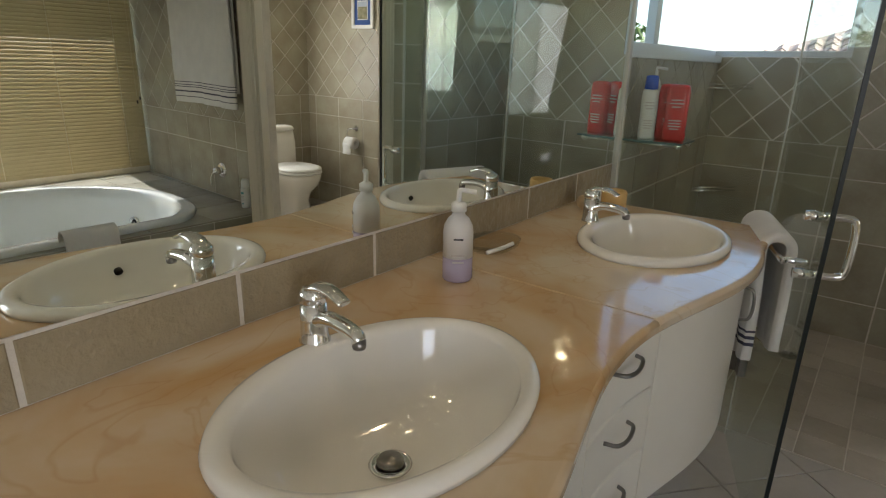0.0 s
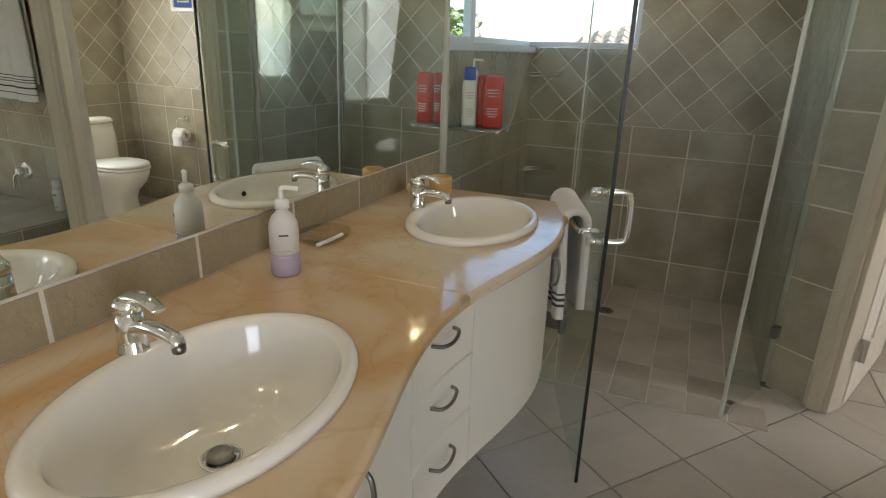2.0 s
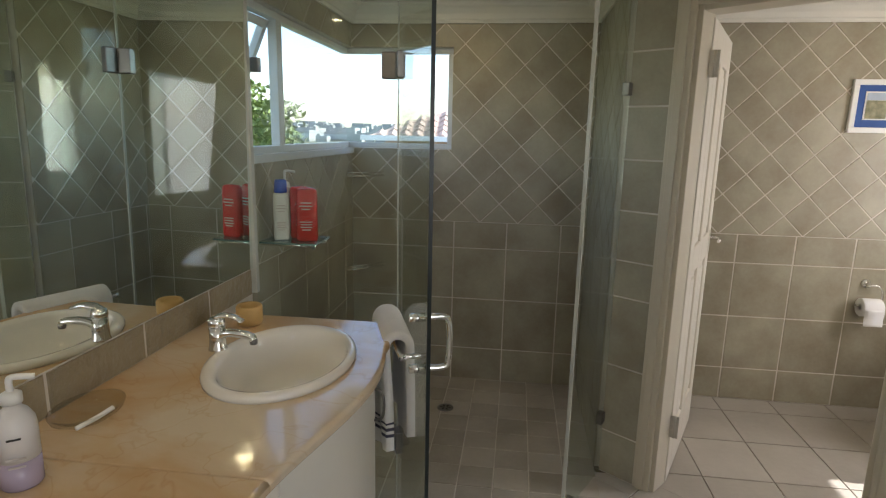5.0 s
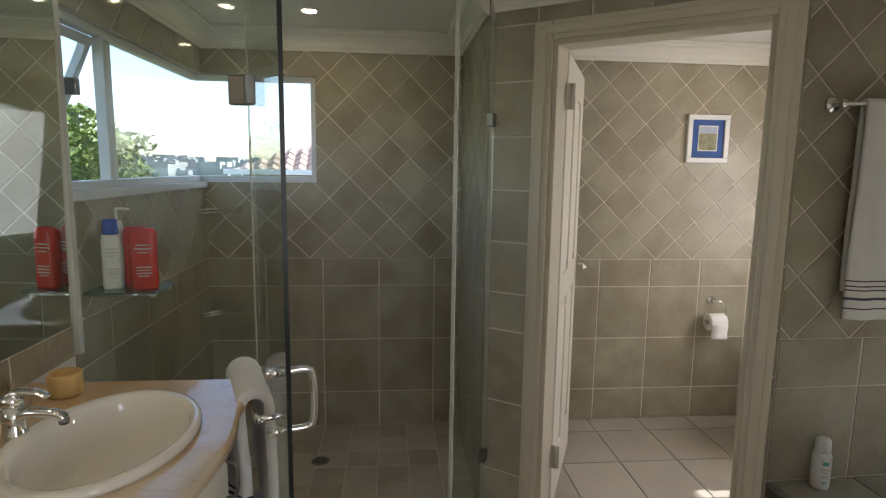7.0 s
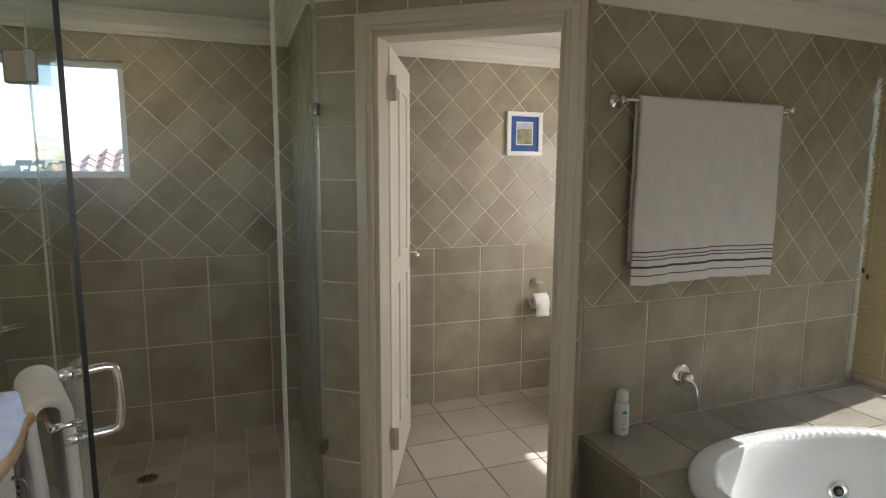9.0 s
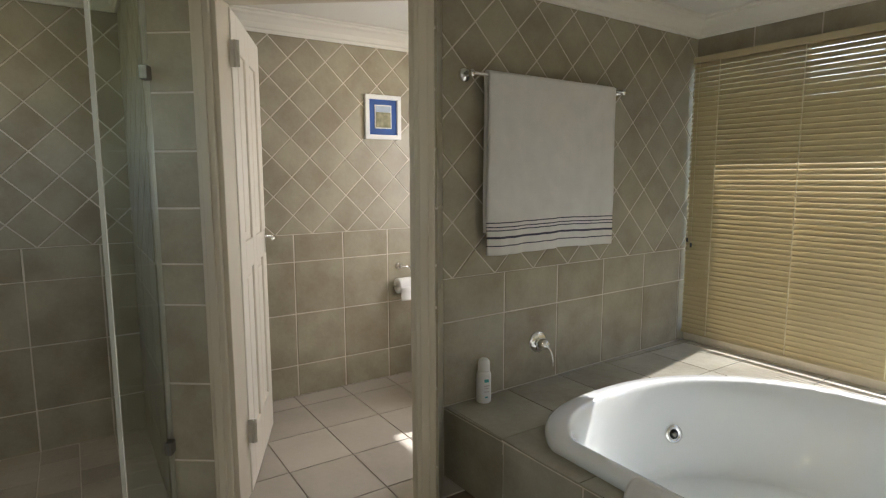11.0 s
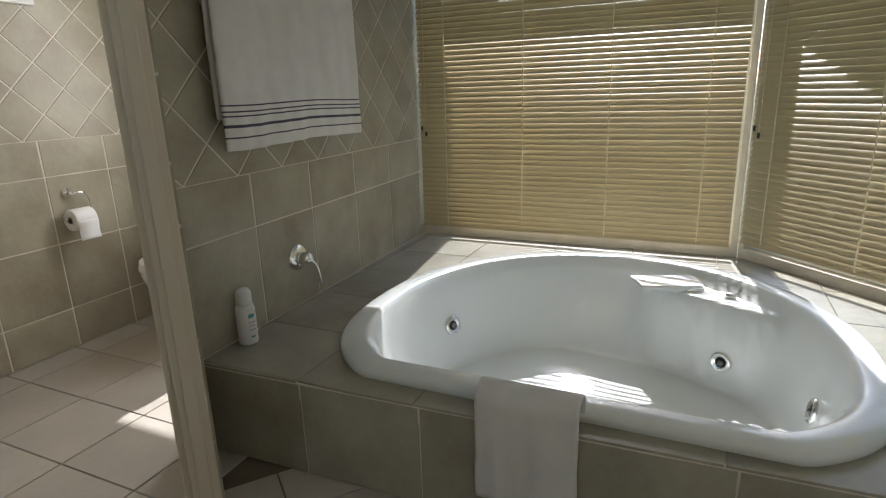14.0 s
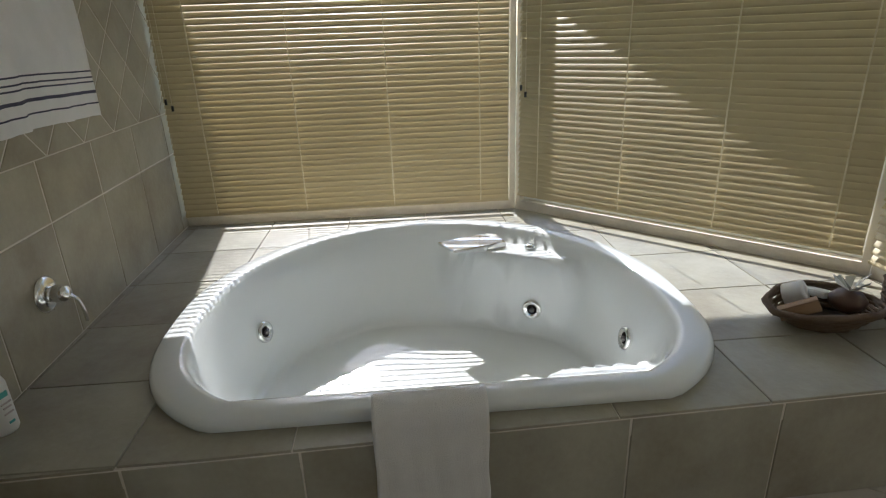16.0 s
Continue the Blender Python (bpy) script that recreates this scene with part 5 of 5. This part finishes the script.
def house(x, y, w, d, wall_h, roof_h, rz):
    root = thing("house", "neighbouring house with a pale clay tile roof", "house", "", (x, y, GZ))
    root.rotation_euler = (0, 0, radians(rz))
    box("wall", (-w / 2, -d / 2, 0), (w / 2, d / 2, wall_h), RENDERED, root)
    o = 0.5
    vs = [(-w / 2 - o, -d / 2 - o, wall_h), (w / 2 + o, -d / 2 - o, wall_h), (w / 2 + o, d / 2 + o, wall_h), (-w / 2 - o, d / 2 + o, wall_h), (-w / 2 + d / 2, 0, wall_h + roof_h), (w / 2 - d / 2, 0, wall_h + roof_h)]
    build("roof", vs, [(0, 1, 5, 4), (2, 3, 4, 5), (1, 2, 5), (3, 0, 4), (0, 3, 2, 1)], ROOF, root)
    # courses of barrel tiles on the near slope
    bm = bmesh.new()
    run = math.hypot(d / 2 + o, roof_h)
    for k in range(int((w + 2 * o) / 0.3)):
        px = -w / 2 - o + 0.15 + k * 0.3
        top = min(1.0, max(0.05, min(px + w / 2 + o, w / 2 + o - px) / (d / 2 + o)))
        for j in range(int(run * top / 0.36)):
            s0, s1 = j * 0.36 / run, (j + 1.1) * 0.36 / run
            y0, y1 = -d / 2 - o + s0 * (d / 2 + o), -d / 2 - o + s1 * (d / 2 + o)
            z0, z1 = wall_h + s0 * roof_h, wall_h + s1 * roof_h
            q = [bm.verts.new(p) for p in ((px - 0.13, y0, z0 + 0.03), (px, y0, z0 + 0.12), (px + 0.13, y0, z0 + 0.03), (px - 0.11, y1, z1 + 0.01), (px, y1, z1 + 0.08), (px + 0.11, y1, z1 + 0.01))]
            for f in ((0, 1, 4, 3), (1, 2, 5, 4), (0, 2, 1)):
                bm.faces.new([q[i] for i in f])
    ob = from_bm("roof_tiles", bm, ROOF, root)
    tagged(ob, kind="stuff")
    boxes("gutter", [((-w / 2 - o, -d / 2 - o - 0.12, wall_h - 0.06), (w / 2 + o, -d / 2 - o, wall_h + 0.06))], WHITEFRAME, root)


house(1.6, 19.0, 9.0, 8.0, 4.55, 1.7, 4)
# far town on a ridge
bm = bmesh.new()
for k in range(700):
    a = radians(rnd.uniform(60, 175))
    R = rnd.uniform(240, 420)
    x, y = R * math.cos(a), R * math.sin(a)
    h = rnd.uniform(2, 5) + (R - 240) * 0.035
    s = rnd.uniform(1.5, 5)
    box_into(bm, (x - s, y - s, GZ), (x + s, y + s, GZ + h))
town = from_bm("far_town", bm, FAR)
tagged(town, "distant hazy houses and trees on the horizon", "backdrop", kind="structure")
town["kind"] = "structure"


# ---- tiles, laid last ----
BANDS_FLOOR = (0.0, 0.205, 0.520, 0.832, 0.989)


def tile_wall(w, m, L, z_line, d, bands, px, ox, z0, z1, dox, holes=(), material=None, x0=0.0, x1=None):
    x1 = L if x1 is None else x1
    material = material or TILE
    mm = m @ Matrix.Translation((0, 0, -0.007))
    lay(w, row_tiles(x0, x1, bands, px, ox), rect(x0, z0, x1, z_line), mm, material, holes)
    if z1 > z_line + 0.02:
        lay(w, diamond_tiles(x0, x1, z_line, z1, d, dox, z_line), rect(x0, z_line + 0.0015, x1, z1), mm, material, holes)


CEIL = TOP - 0.10
tile_wall(w_mirror, m_mirror, L_mirror, 0.989, 0.222, BANDS_FLOOR, 0.312, 0.05, 0, CEIL, 0.04, [rect(2.56 + 1.3, SILL - 0.03, 6, HEAD)], x0=2.56 + 1.3, x1=YB + 1.3)
tile_wall(w_back, m_back, L_back, 0.989, 0.222, BANDS_FLOOR, 0.312, 0.331 - XM + 0.10, 0, CEIL, 0.593 - XM + 0.10, [rect(-1, SILL, 0.305 - XM + 0.10, HEAD)], x0=0.10, x1=1.10 - XM + 0.10)
tile_wall(w_side, m_side, L_side, 0.989, 0.222, BANDS_FLOOR, 0.312, 0.02, 0, CEIL, 0.06)
tile_wall(w_wcb, m_wcb, L_wcb, 0.980, 0.222, (0, 0.19, 0.505, 0.818, 0.980), 0.308, 2.233 - 1.13, 0, CEIL, 2.152 - 1.13, x0=0.08, x1=WCX - 1.13)
tile_wall(w_wcr, m_wcr, L_wcr, 0.980, 0.222, (0, 0.19, 0.505, 0.818, 0.980), 0.308, 0.10, 0, CEIL, 0.02, [rect(0.62, 0.70, 1.02, 1.9)])
tile_wall(w_bath, m_bath, L_bath, 0.882, 0.238, (DECK - 0.35, DECK, 0.692, 0.882), 0.347, 0.0, 0, CEIL, 0.17, x1=XE - 2.14)
tile_wall(w_ret, m_ret, L_ret, 3.0, 0.2, (-0.02, 0.33, 0.692, 0.882, 1.2, 1.52, 1.84, 2.2), 0.5, -0.01, 0, CEIL, 0)
tile_wall(w_door, m_door, L_door, 3.0, 0.2, (0.0, 0.205, 0.52, 0.832, 0.989, 1.20, 1.41, 1.62, 1.83, 2.04, 2.25), 0.205, -0.03, 0, CEIL, 0,
          [rect((DOOR_L - Vector(PIER_A)).length - 0.05, -0.1, (DOOR_R - Vector(PIER_A)).length + 0.05, 2.04)])
for ob, m, L, z0, z1, holes in WALLS:
    if ob.name.startswith("wall_window"):
        lay(ob, row_tiles(0, L, (1.99, 2.30), 0.33, 0.1), rect(0.0, 1.99, L, CEIL), m @ Matrix.Translation((0, 0, -0.007)), TILE)

# splash row under the mirror, standing proud of the wall
ms_ = frame_of(XM, -1.3, XM, 2.536)
lay(w_mirror, row_tiles(0, 3.84, (CT + 0.001, 0.990), 0.325, (1.265 + 1.3) % 0.325), rect(0.9, CT, 3.835, 0.993), ms_ @ Matrix.Translation((0, 0, 0.001)), EMBOSSED, depth=0.009)

strip2 = box("splash_bed", (XM + 0.0005, -0.9, CT + 0.0005), (XM + 0.0072, 2.535, 0.9945), GROUT)
tagged(strip2, "grout bed behind the splash tiles", "trim", kind="structure")
shower_slab = box("floor_shower", (XM, 2.64, -0.004), (1.10, YB, 0.0025), GROUT)
tagged(shower_slab, "small pale tiles on the shower floor", "floor", kind="structure")

# floors
zf = Matrix.Translation((0, 0, -0.007))
cx, sy_ = 0.80, 2.33
tilt = radians(50)
c_, s_ = math.cos(tilt), math.sin(tilt)
mine = []
for poly in grid_tiles(-4.6, 3.4, -5.0, 3.0, 0.335, 0.335):
    mine.append([(cx + u * c_ - v * s_, sy_ + u * s_ + v * c_) for u, v in poly])
dn = Vector((-DD.y, DD.x))
far = DOOR_L + dn * 0.06
main_region = inside(rect(XM, -1.3, 2.235, 3.0), [(-9, -9), (9, -9), tuple(far + DD * 9), tuple(far - DD * 9)])
lay(ground_slab, mine, main_region, zf, FLOORTILE, [rect(XM, 2.635, 0.92, 3.2)], gap=0.005)
shower_region = rect(XM, 2.64, 1.10, YB)
lay(shower_slab, grid_tiles(XM, 1.1, 2.6, YB, 0.156, 0.156, 0.02, 2.64), shower_region, zf, SHOWERTILE, gap=0.004, depth=0.012)
wc_region = inside(rect(1.17, 2.5, WCX, YB), [tuple(far - DD * 9), tuple(far + DD * 9), (12, 12), (-9, 12)])
lay(ground_slab, grid_tiles(1.1, 3.5, 2.3, 4.0, 0.310, 0.345, 1.893, 3.045), wc_region, zf, FLOORTILE, gap=0.005)

# deck top and front
zd = Matrix.Translation((0, 0, DECK - 0.007))
lay(deck, grid_tiles(2.1, 4.0, -0.1, 2.7, 0.345, 0.385, 2.165, 2.263), deck_poly, zd, DECKTILE, [hole], gap=0.004)
mfr = frame_of(*FRONT_A, *FRONT_B)
lay(riser, row_tiles(0, 2.7, (0.0, DECK - 0.008), 0.392, 0.0), rect(0, 0, 2.7, DECK - 0.008), mfr @ Matrix.Translation((0, 0, -0.006)), DECKTILE, gap=0.004)
